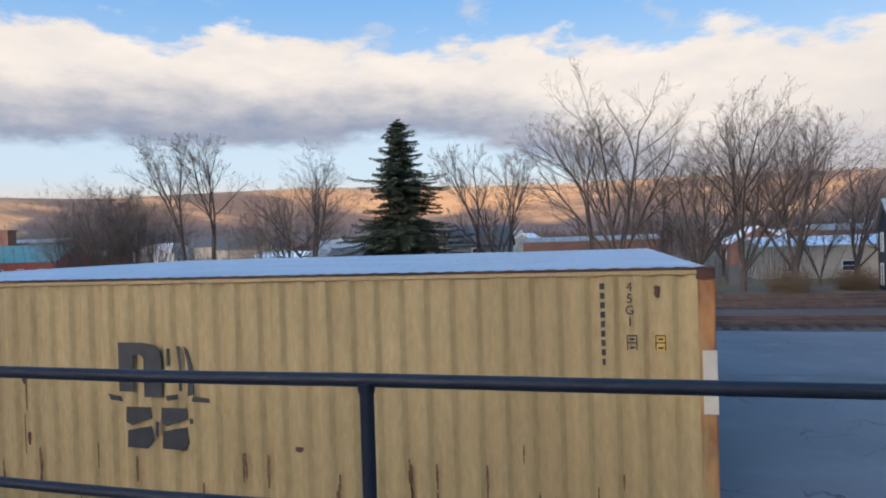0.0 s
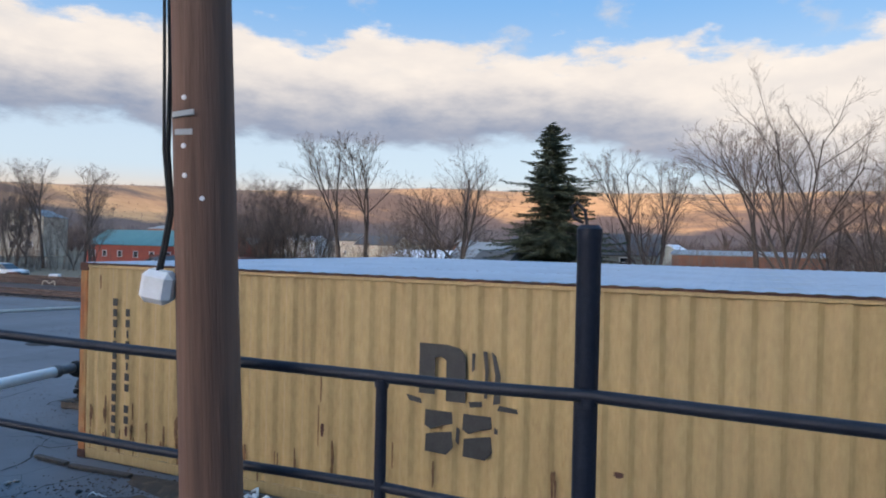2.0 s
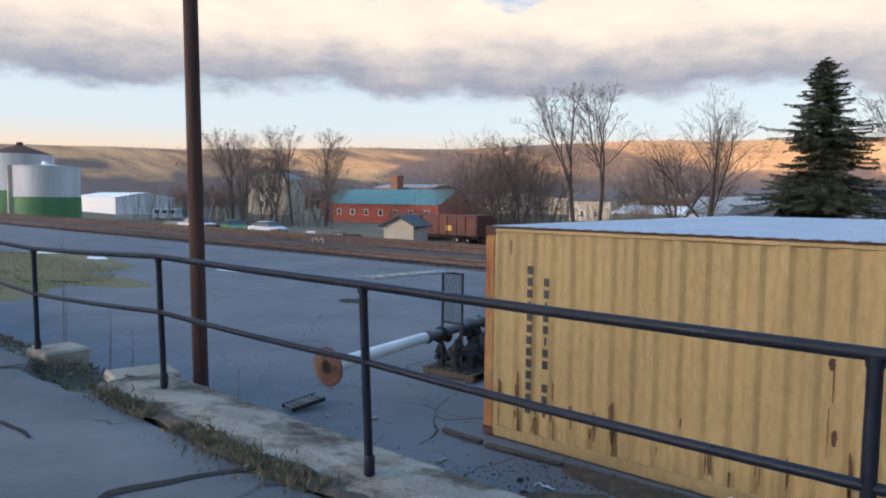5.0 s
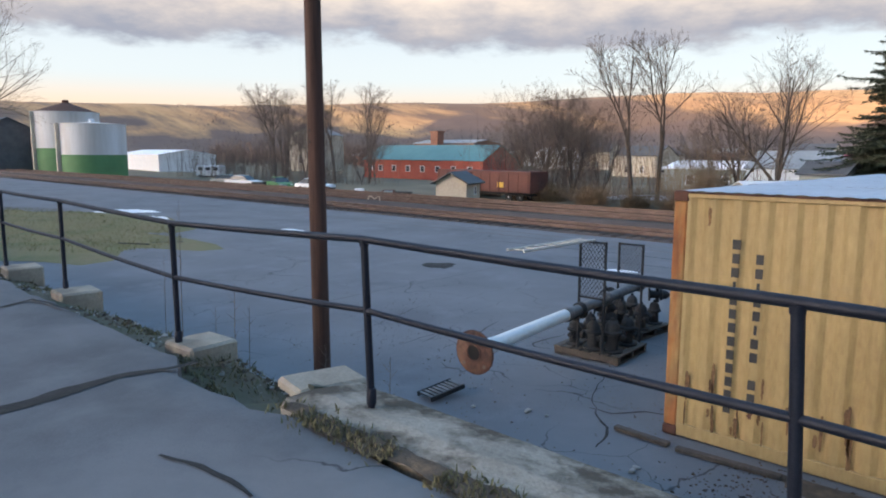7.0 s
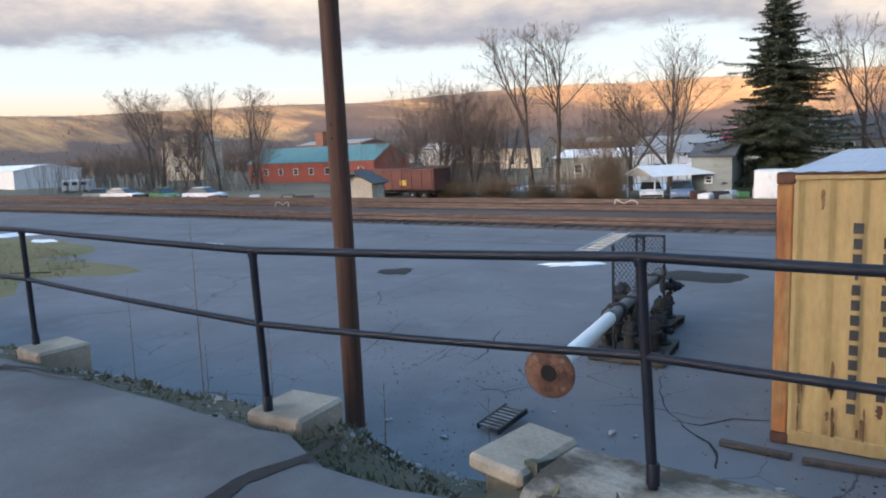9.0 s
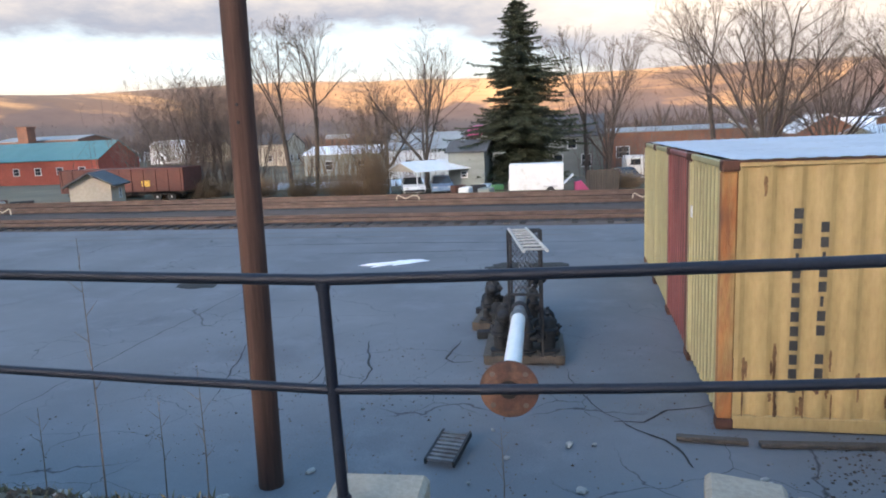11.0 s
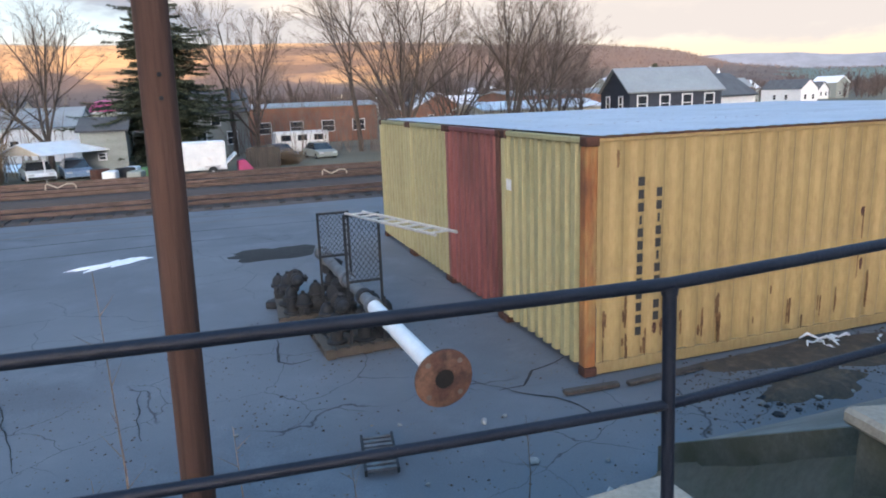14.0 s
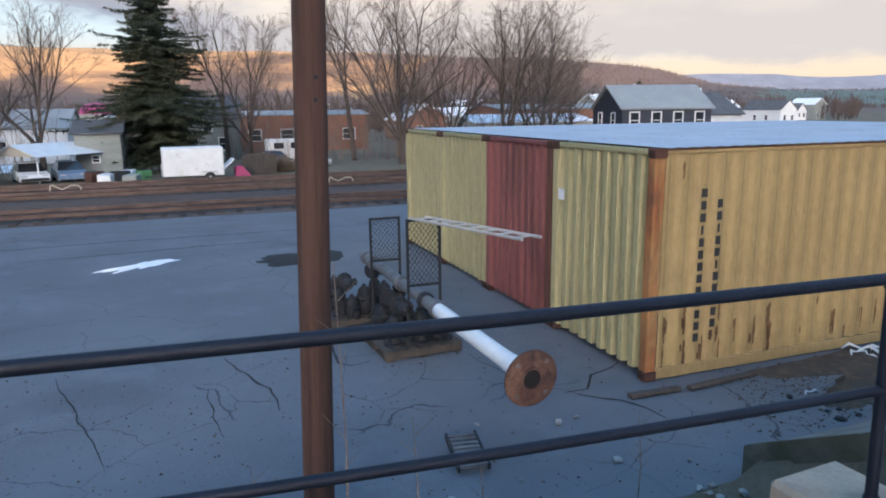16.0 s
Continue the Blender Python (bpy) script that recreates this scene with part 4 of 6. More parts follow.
slab([(6.60, 1.52), (6.80, 1.50), (6.82, 1.45), (6.58, 1.46)])
slab([(5.46, 1.53), (5.64, 1.50), (5.66, 1.44), (5.50, 1.46)])
slab([(6.24, 1.52), (6.40, 1.54), (6.40, 1.48), (6.26, 1.46)])
# lower pair: two worn blocks, each cut across by a slit
for x in (5.88, 6.35):
    slab([(x - 0.17, 1.38), (x + 0.16, 1.38), (x + 0.17, 1.25), (x + 0.02, 1.21), (x - 0.10, 1.16), (x - 0.18, 1.20)])
    slab([(x - 0.16, 1.10), (x - 0.02, 1.13), (x + 0.16, 1.16), (x + 0.18, 0.98), (x + 0.10, 0.89), (x - 0.17, 0.90)])
slab([(6.55, 1.27), (6.59, 1.25), (6.59, 1.20), (6.55, 1.20)])
slab([(6.10, 1.22), (6.14, 1.20), (6.13, 1.02), (6.09, 1.06)])
r3 = random.Random(33)
streaks = [(4.25, 1.68, 0.06, 0.12), (4.27, 1.50, 0.014, 0.4), (4.24, 1.0, 0.012, 0.5), (4.30, 0.95, 0.05, 0.16), (7.9, 0.95, 0.10, 0.06), (0.98, 0.50, 0.06, 0.14), (0.42, 2.62, 0.035, 0.2), (11.75, 2.66, 0.05, 0.12), (10.4, 1.0, 0.02, 0.2)]
streaks += [(0.139 + 0.278 * int(1 + 41 * r3.random() ** 1.7) + 0.139 * r3.choice((-1, 1)) + r3.gauss(0, 0.02), 0.22 + 0.6 * r3.random() ** 1.2, r3.uniform(0.012, 0.035), r3.uniform(0.08, 0.42)) for _ in range(75)]
for x, z, w, h in streaks:
    s = Shape()
    n = 8
    sway = [0.25 * w * noise.noise((x * 3, i * 0.9, 1)) for i in range(n + 1)]
    wide = [w * 0.5 * (0.35 + 0.65 * math.sin(math.pi * (0.12 + 0.8 * (i / n) ** 0.6))) * (1 + 0.7 * noise.noise((x * 7, i * 1.3, 4))) for i in range(n + 1)]
    pts = [(x + sway[i] + wide[i], z + h * (0.5 - i / n)) for i in range(n + 1)] + [(x + sway[i] - wide[i], z + h * (0.5 - i / n)) for i in range(n, -1, -1)]
    s.prism(pts, "y", 0.0095, 0.016)
    part("rust_streak", s, RUST_DARK if w > 0.04 and h < 0.2 else STREAK, front, "brown rust streak")
part("patch", Shape().box((12.225, -0.008, 1.78), (0.135, 0.012, 0.62), ch=0.004), CREAM, front, "pale repainted patch on the post")
for y, paint, posts, lab in ((2.475, RED, (RUST_RED, RED, RUST_RED, RED), "dark red shipping container in the row"), (4.95, YELLOW_PALE, (YELLOW_PALE,) * 4, "pale yellow shipping container in the row"),
                             (7.425, YELLOW_PALE, (YELLOW_PALE,) * 4, "last pale yellow shipping container by the tracks")):
    container((0, y, 0), paint, paint, posts, lab)
part("paper_tag", Shape().box((0.014, 2.18, 2.12), (0.004, 0.17, 0.16), ch=0.001), WHITE, front, "small white paper tag")


# ---- yard things ----
lamp = thing("lamp_pole", "white steel lamp pole lying down, with a rusty round base flange", "lamp pole")
A, B = Vector((-2.115, -1.0, 0.762)), Vector((-2.43, 4.45, 0.94))
d = (B - A).normalized()
frame_m = Matrix.Translation(A) @ d.to_track_quat("Z", "Y").to_matrix().to_4x4()
part("flange", Shape().lathe([(0.075, -0.02), (0.285, -0.02), (0.295, -0.012), (0.295, 0.012), (0.285, 0.02), (0.10, 0.02), (0.10, 0.04)], n=32, m=frame_m), FLANGE, lamp, "round rusty base flange", True)
# no hole is cut: a near-black disc paints the dark inside of the pipe
part("bore", Shape().lathe([(0.001, -0.0215), (0.095, -0.0215), (0.1, -0.019)], n=20, m=frame_m), BORE_SHADE, lamp, "flat black disc for the shade inside the bore")
part("rim", Shape().lathe([(0.098, -0.02), (0.10, -0.034), (0.118, -0.034), (0.122, -0.02)], n=24, m=frame_m), FLANGE, lamp, smooth=True)
for i in range(4):
    a = math.pi / 4 + i * math.pi / 2
    part("bolt_hole", Shape().lathe([(0.02, -0.024), (0.028, -0.022), (0.028, 0.0)], n=10, m=frame_m @ Matrix.Translation((0.23 * math.cos(a), 0.23 * math.sin(a), 0))), GRAVEL, lamp)
part("pole", Shape().lathe([(0.155, 0.02), (0.135, 0.10), (0.115, 0.25), (0.10, 0.5), (0.092, 2.3)], n=24, m=frame_m), WHITE, lamp, smooth=True)
part("pole", Shape().lathe([(0.085, 2.3), (0.08, 5.4), (0.07, 5.6)], n=20, m=frame_m), GALV, lamp, "bare dull upper length", True)
for z in (2.3, 2.7, 3.6, 4.9, 5.3):
    part("collar", Shape().lathe([(0.105, z), (0.118, z + 0.02), (0.118, z + 0.09), (0.105, z + 0.11)], n=20, m=frame_m), GALV if z != 2.7 else IRON, lamp, smooth=True)


def pallet(x, y, rz, label):
    p = thing("pallet", label, "pallet", (x, y, 0), rz, "pallets in the yard")
    for i in range(3):
        part("stringer", Shape().box((0, -0.5 + i * 0.5, 0.07), (1.15, 0.09, 0.10), ch=0.006), WOOD, p)
    for i in range(7):
        part("board", Shape().box((-0.52 + i * 0.173, 0, 0.131), (0.12, 1.1, 0.02)), WOOD, p)
    for i in range(3):
        part("board", Shape().box((-0.5 + i * 0.5, 0, 0.012), (0.12, 1.1, 0.02)), WOOD, p)
    return p


def casting(x, y, z, rz, s=1.0, lying=False):
    c = thing("iron_casting", "dark rusty cast-iron barrel with side nozzles " + ("lying on the pile" if lying else "standing upright"), "casting", (x, y, z), rz, "castings on pallets")
    m = pose(0, 0, 0.13 * s, 90, 0, 0) if lying else Matrix.Identity(4)
    part("barrel", Shape().lathe([(0.17 * s, 0), (0.17 * s, 0.03 * s), (0.10 * s, 0.045 * s), (0.095 * s, 0.26 * s), (0.145 * s, 0.28 * s), (0.145 * s, 0.32 * s), (0.115 * s, 0.34 * s), (0.105 * s, 0.42 * s), (0.06 * s, 0.48 * s), (0.03 * s, 0.49 * s), (0.03 * s, 0.53 * s), (0.001, 0.53 * s)], n=14, m=m), IRON, c, smooth=True)
    for k, r, ln in ((0, 0.065, 0.19), (1, 0.045, 0.165), (-1, 0.045, 0.165)):
        q = m @ Matrix.Rotation(k * math.pi / 2, 4, "Z") @ Matrix.Translation((0.06 * s, 0, 0.21 * s)) @ Matrix.Rotation(math.pi / 2, 4, "Y")
        part("nozzle", Shape().lathe([(r * s, 0), (r * s, (ln - 0.09) * s), (1.25 * r * s, (ln - 0.085) * s), (1.25 * r * s, (ln - 0.04) * s), (0.4 * r * s, (ln - 0.03) * s), (0.4 * r * s, ln * s - 0.005)], n=10, m=q), IRON, c, smooth=True)


for px, py, rz, spots in ((-2.28, 2.45, 4, ((-0.33, -0.3), (0.05, -0.33), (0.36, -0.28), (-0.36, 0.25), (0.33, 0.28), (-0.05, 0.34))),
                          (-2.66, 4.1, -3, ((-0.36, -0.3), (0.38, -0.26), (-0.35, 0.2), (0.36, 0.3), (0.02, -0.36)))):
    pallet(px, py, rz, "weathered wooden pallet loaded with iron castings")
    for i, (dx, dy) in enumerate(spots):
        casting(px + dx, py + dy, 0.141, i * 67 + rz, 0.85 + 0.1 * (i % 3))
        if i % 3 == 0:
            casting(px + dx * 0.75, py + dy * 0.75, 0.141 + 0.46, i * 41, 0.75, True)
for px, py, rz in ((-2.75, 3.25, 12), (-3.0, 4.6, -20)):
    s = Shape()
    s.box((0, 0, 0.06), (0.75, 0.16, 0.12), ch=0.015)
    solid("timber", s, IRON, "dark timber skid on the asphalt beside the pallets", "timber", (px, py, 0), rz)
    casting(px - 0.1, py + 0.45, 0.0, rz, 0.95)


def cage(x, y, z0, w, h, rz, label):
    c = thing("mesh_panel", label, "panel", (x, y, 0), rz, "mesh panels")
    for sx in (0, w):
        part("upright", Shape().box((sx, 0, (z0 + h) / 2), (0.035, 0.035, z0 + h), ch=0.004), IRON, c)
    for z in (z0, z0 + h):
        part("crossbar", Shape().box((w / 2, 0, z - 0.02), (w, 0.034, 0.034), ch=0.004), IRON, c)
    s = Shape()
    nx, nz = 7, int(7 * h / w * 0.8)
    for i in range(-nz, nx + 1):
        for k in (1, -1):
            a, b = (i, 0), (i + nz, nz)
            lo, hi = max(0, -i), min(nz, nx - i)
            if hi > lo:
                xa, xb = (i + lo) / nx * w, (i + hi) / nx * w
                if k < 0:
                    xa, xb = w - xa, w - xb
                s.tube((xa, 0, z0 + lo / nz * h), (xb, 0, z0 + hi / nz * h), 0.0042, n=4, caps=False)
    part("mesh", s, IRON, c, "rusty expanded steel mesh")


cage(-2.44, 1.98, 1.03, 0.46, 0.90, 0, "dark steel frame panel with diamond mesh standing upright")
cage(-2.57, 3.48, 1.08, 0.46, 0.66, 0, "dark steel frame panel with diamond mesh standing upright")

ladder = thing("ladder", "aluminium ladder lying level across the mesh panels", "ladder")
LA, LB = Vector((-2.30, 1.95, 1.95)), Vector((-1.87, -0.50, 2.06))
u = (LB - LA).normalized()
side = Vector((u.y, -u.x, 0)).normalized()
for k in (-0.12, 0.12):
    part("side_rail", Shape().sweep([LA + side * k, LB + side * k], 0.018, 8), LADDER, ladder)
for i in range(8):
    c = LA.lerp(LB, (i + 0.5) / 8)
    part("rung", Shape().tube(c - side * 0.12, c + side * 0.12, 0.013, n=8), LADDER, ladder)

grate = thing("storm_grate", "grey steel grate lying tilted at the foot of the bank", "grate", (-2.77, -0.93, 0.05), -8)
grate.matrix_basis = pose(-2.77, -0.93, 0.06, 7, 0, -8)
for i in range(8):
    part("slat", Shape().box((0, -0.25 + i * 0.071, 0.03), (0.28, 0.036, 0.03)).moved(pose(0, 0, 0)), GALV, grate)
for k in (-0.15, 0.15):
    part("side_bar", Shape().box((k, 0, 0.02), (0.025, 0.58, 0.06)), IRON, grate)


def puddle_patch(name, label, cat, x, y, rx_, ry_, mat, z, seed, rz=0.0, thick=0.02, jag=0.25):
    s = Shape()
    n = 40
    ring = []
    for i in range(n):
        a = 2 * math.pi * i / n
        r = 1 + 0.55 * noise.noise((math.cos(a) * 1.4 + seed, math.sin(a) * 1.4, seed)) + jag * noise.noise((math.cos(a) * 4, math.sin(a) * 4 + seed, 1))
        ring.append((rx_ * r * math.cos(a), ry_ * r * math.sin(a)))
    s.v = [(0, 0, thick)] + [(a * 0.7, b * 0.7, thick * (0.8 + 0.4 * noise.noise((a * 3, b * 3, seed)))) for a, b in ring] + [(a, b, -0.01) for a, b in ring]
    for i in range(n):
        j = (i + 1) % n
        s.f += [(0, 1 + i, 1 + j), (1 + i, 1 + n + i, 1 + n + j, 1 + j)]
    return solid(name, s, mat, label, cat, (x, y, z), rz, smooth=True)


puddle_patch("snow_patch", "thin patch of old white snow on the asphalt", "snow", -6.2, 9.75, 0.75, 0.24, SNOW, 0.0, 3.1, 30, 0.04, 1.0)
puddle_patch("snow_patch", "flat white slab of old snow by the grass", "snow", -35.0, 7.9, 1.5, 0.55, SNOW, 0.0, 5.2, 40, 0.12)
puddle_patch("snow_patch", "small white slab of old snow by the grass", "snow", -30.0, 7.4, 0.75, 0.4, SNOW, 0.0, 6.2, 10, 0.10)
puddle_patch("snow_patch", "small white slab of old snow on asphalt", "snow", -20.8, 9.2, 0.8, 0.22, SNOW, 0.0, 9.2, 0, 0.05)
puddle_patch("manhole_patch", "dark sunken patch round a manhole", "patch", -10.4, 7.1, 0.55, 0.45, TAR, 0.0, 1.2, 0, 0.02)
puddle_patch("manhole_patch", "dark wet patch on the asphalt", "patch", -2.9, 9.2, 1.0, 0.7, TAR, 0.0, 1.7, 0, 0.02)
gp = puddle_patch("grass", "worn green and tan winter grass", "grass", -30, 2.0, 12.5, 4.6, GRASS, 0.0, 2.4, 4, 0.09)
tagged(gp, kind="stuff")
puddle_patch("dirt", "brown dirt and leaf litter at the container", "dirt", 3.4, -0.55, 1.7, 0.42, DIRT, 0.0, 4.4, -6, 0.035)
puddle_patch("dirt", "brown leaf litter drift on the asphalt", "dirt", 2.35, -1.15, 0.65, 0.36, DIRT, 0.0, 8.4, 12, 0.10)
for x, y, rz, ln, m in ((0.9, -0.35, 4, 1.1, WOOD), (-0.1, -0.33, -3, 0.7, WOOD), (-21.2, 2.6, 30, 1.3, IRON), (-20.7, 3.6, 55, 1.1, IRON), (-21.6, 3.2, 10, 0.8, IRON)):
    solid("plank", Shape().box((0, 0, 0.03), (ln, 0.09, 0.05), ch=0.008), m, "weathered plank lying on the asphalt", "plank", (x, y, 0), rz, "loose planks")

rng = random.Random(5)


def stone(x, y, z, r, mat, name="stone", label="pale angular stone on the bank", cat="stone", group="loose stones"):
    bm = bmesh.new()
    bmesh.ops.create_icosphere(bm, subdivisions=1, radius=1.0)
    sc = (r * rng.uniform(0.8, 1.5), r * rng.uniform(0.7, 1.1), r * rng.uniform(0.45, 0.8))
    sd = rng.uniform(0, 50)
    for v in bm.verts:
        v.co *= 1 + 0.5 * noise.noise(v.co * 1.3 + Vector((sd, 0, 0)))
        v.co = Vector((v.co.x * sc[0], v.co.y * sc[1], v.co.z * sc[2]))
    bm.verts.index_update()
    s = Shape().add([v.co[:] for v in bm.verts], [[v.index for v in f.verts] for f in bm.faces])
    bm.free()
    solid(name, s, mat, label, cat, (x, y, z + sc[2] * 0.5), rng.uniform(0, 360), group)


RUBBLE = material("rubble", (0.29, 0.28, 0.265), (0.20, 0.19, 0.18), 4, 0.9, 0.3, per_object=0.3)
for i in range(46):
    x = rng.uniform(-6.5, -0.8)
    y = -2.55 + 0.25 * rng.gauss(0, 1) if i < 34 else rng.uniform(-4.3, -2.6)
    stone(x, y, max(0.0, ground_z(x, y)), rng.uniform(0.025, 0.07), RUBBLE)
for i in range(16):
    stone(rng.uniform(-4.5, 3.5), rng.uniform(-1.9, 1.0) if i < 8 else rng.uniform(-1.9, -0.5), 0.0, rng.uniform(0.02, 0.05), RUBBLE, label="small pale stone on the asphalt")
for i in range(9):
    stone(rng.uniform(1.2, 3.0), rng.uniform(-1.7, -0.8), -0.01, rng.uniform(0.03, 0.07), IRON, "debris", "dark broken rubble beside the container", "debris", "loose debris")
for x, y, rz, k in ((3.30, -0.24, 20, 0.8), (3.45, -0.16, -35, 1.0), (3.58, -0.30, 70, 0.7), (3.38, -0.36, 100, 0.6), (3.75, -0.22, 10, 0.9), (4.2, -0.45, 50, 0.6), (1.62, -1.0, 15, 0.5), (4.6, -0.9, -20, 0.8)):
    ob = solid("scrap", Shape().sweep([(-0.22, 0, 0.03), (-0.12, 0.05, 0.09), (0.02, 0.01, 0.04), (0.1, -0.06, 0.1), (0.2, -0.04, 0.05), (0.28, 0.03, 0.02)], [0.012, 0.022, 0.015, 0.026, 0.018, 0.006], 5), WHITE, "torn white plastic scrap beside the container", "scrap", (x, y, 0), rz, "white scraps")
    ob.scale = (k, k, k)
solid("tyre", Shape().lathe([(0.22, 0), (0.33, 0.02), (0.36, 0.08), (0.36, 0.13), (0.33, 0.19), (0.22, 0.21), (0.2, 0.1), (0.22, 0)], n=24), RUBBER, "old black tyre lying by the container", "tyre", (5.1, -0.75, 0), 0, smooth=True)


def grit(name, label, n, box, sizes, mat, seed, top=None):
    r = random.Random(seed)
    s = Shape()
    x0, x1, y0, y1 = box
    while n > 0:
        x, y = r.uniform(x0, x1), r.uniform(y0, y1)
        if noise.noise((x * 0.8, y * 0.8, seed)) < r.uniform(-0.4, 0.35):
            continue
        n -= 1
        a, q = r.uniform(0, 6.28), r.uniform(*sizes) * r.random() ** 1.5 + 0.006
        z = (top or yard_top)(x, y) - 0.004
        pts = [(x + q * r.uniform(0.7, 1.3) * math.cos(a + k * 1.571), y + q * r.uniform(0.7, 1.3) * math.sin(a + k * 1.571), z) for k in range(4)]
        s.add(pts + [(x + q * r.uniform(-0.3, 0.3), y, z + q * r.uniform(0.5, 1.0))], [(0, 1, 4), (1, 2, 4), (2, 3, 4), (3, 0, 4)])
    me = bpy.data.meshes.new(name)
    me.from_pydata(s.v, [], s.f)
    me.materials.append(mat)
    return tagged(new(name, me), label, "gravel", kind="stuff")


LEAF = material("dead_leaves", (0.085, 0.055, 0.035), (0.05, 0.036, 0.028), 4, 0.95, 0.0, island=0.4)
grit("grit", "pale loose grit scattered on the asphalt", 1800, (-7.5, 7.0, -2.2, 3.0), (0.003, 0.014), GRAVEL, 11)
grit("leaf_litter", "brown dead leaves and crumbs along the container", 2000, (0.3, 8.0, -1.7, -0.05), (0.008, 0.022), LEAF, 12)
grit("leaf_litter", "brown dead leaves blown over the yard", 500, (-8.0, 0.0, -2.2, 4.0), (0.006, 0.02), LEAF, 13)


grit("bank_crumbs", "brown soil crumbs and dead leaves on the bank", 5200, (-14.0, -0.4, -5.0, -3.3), (0.008, 0.045), LEAF, 14, ground_z)
grit("bank_rubble", "grey asphalt and concrete crumbs on the bank", 1500, (-9.0, -0.2, -4.9, -2.4), (0.008, 0.05), RUBBLE, 15, ground_z)


def tuft_field(name, label, spots, h0, h1, mat, seed):
    """Grass blades as thin bent triangles."""
    r = random.Random(seed)
    s = Shape()
    for x, y, z in spots:
        a = r.uniform(0, 6.28)
        h = r.uniform(h0, h1)
        w = r.uniform(0.004, 0.010)
        lean = r.uniform(0.1, 0.9) * h
        b = r.uniform(0, 6.28)
        dx, dy = math.cos(a) * w, math.sin(a) * w
        lx, ly = math.cos(b) * lean, math.sin(b) * lean
        s.add([(x - dx, y - dy, z), (x + dx, y + dy, z), (x + dx * 0.7 + lx * 0.4, y + dy * 0.7 + ly * 0.4, z + h * 0.6), (x + lx, y + ly, z + h)], [(0, 1, 2), (0, 2, 3)])
    ob = new(name, mesh_of(name, s, mat))
    return tagged(ob, label, "grass", kind="stuff")


r7 = random.Random(9)
spots = []
while len(spots) < 9000:
    x, y = r7.uniform(-14, 0.4) if r7.random() < 0.85 else r7.uniform(-14, -1), r7.uniform(-4.75, -2.4)
    if noise.noise((x * 1.2, y * 1.5, 8)) > r7.uniform(-0.35, 0.25) and not (x > -1.5 + 0.5 * noise.noise((y * 2, 1, 1)) and y > -5):
        spots.append((x, y, ground_z(x, y) - 0.01))
spots += [(x, y, ground_z(x, y) + 0.02) for x, y in ((r7.uniform(-2.3, -1.1), r7.uniform(-5.0, -4.45)) for _ in range(500))]
WEED = material("bank_weeds", (0.15, 0.125, 0.07), (0.085, 0.085, 0.04), 1.2, 0.9, 0.0, island=0.4)
tuft_field("weeds", "short brown and green weeds on the bank", spots, 0.02, 0.075, WEED, 3)
spots = [(r7.uniform(-0.3, 7), -5.10 + 0.07 * r7.gauss(0, 1), 1.64) for _ in range(3600)] + [(r7.gauss(1.9, 0.4), -5.27 + 0.07 * r7.gauss(0, 1), 1.60) for _ in range(250)]
tuft_field("moss", "green moss and weeds in the joint at the kerb", [p for p in spots if noise.noise((p[0] * 1.5, 0, 3)) > -0.1], 0.02, 0.06, WEED, 4)
gs = []
while len(gs) < 9000:
    x, y = r7.uniform(-44, -19), r7.uniform(-2.2, 6.0)
    if ((x + 31) / 12.0) ** 2 + ((y - 2) / 4.2) ** 2 < 1:
        gs.append((x, y, 0.05))
tuft_field("lawn", "tan and green winter grass by the yard", gs, 0.05, 0.14, GRASS, 6)
for x, y, h in ((-4.54, -3.72, 1.85), (-4.05, -3.3, 1.2), (-4.9, -2.6, 1.0), (-7.7, -2.5, 1.5), (-6.4, -2.3, 0.9), (-3.3, -2.5, 0.8), (-2.0, -2.6, 0.9)):
    st = Shape().sweep([(0, 0, -0.02), (0.02, 0, h * 0.5), (0.0, 0.03, h)], [0.007, 0.005, 0.002], 5)
    for i in range(6):
        z = h * (0.45 + 0.09 * i)
        st.tube((0.01, 0.01, z), (0.10 * math.cos(i * 2.4), 0.10 * math.sin(i * 2.4), z + 0.10), 0.003, 0.001, 4)
    solid("dry_stalk", st, TWIG, "tall thin dry weed stalk on the bank", "weed", (x, y, max(0, ground_z(x, y))), 0, "dry stalks")


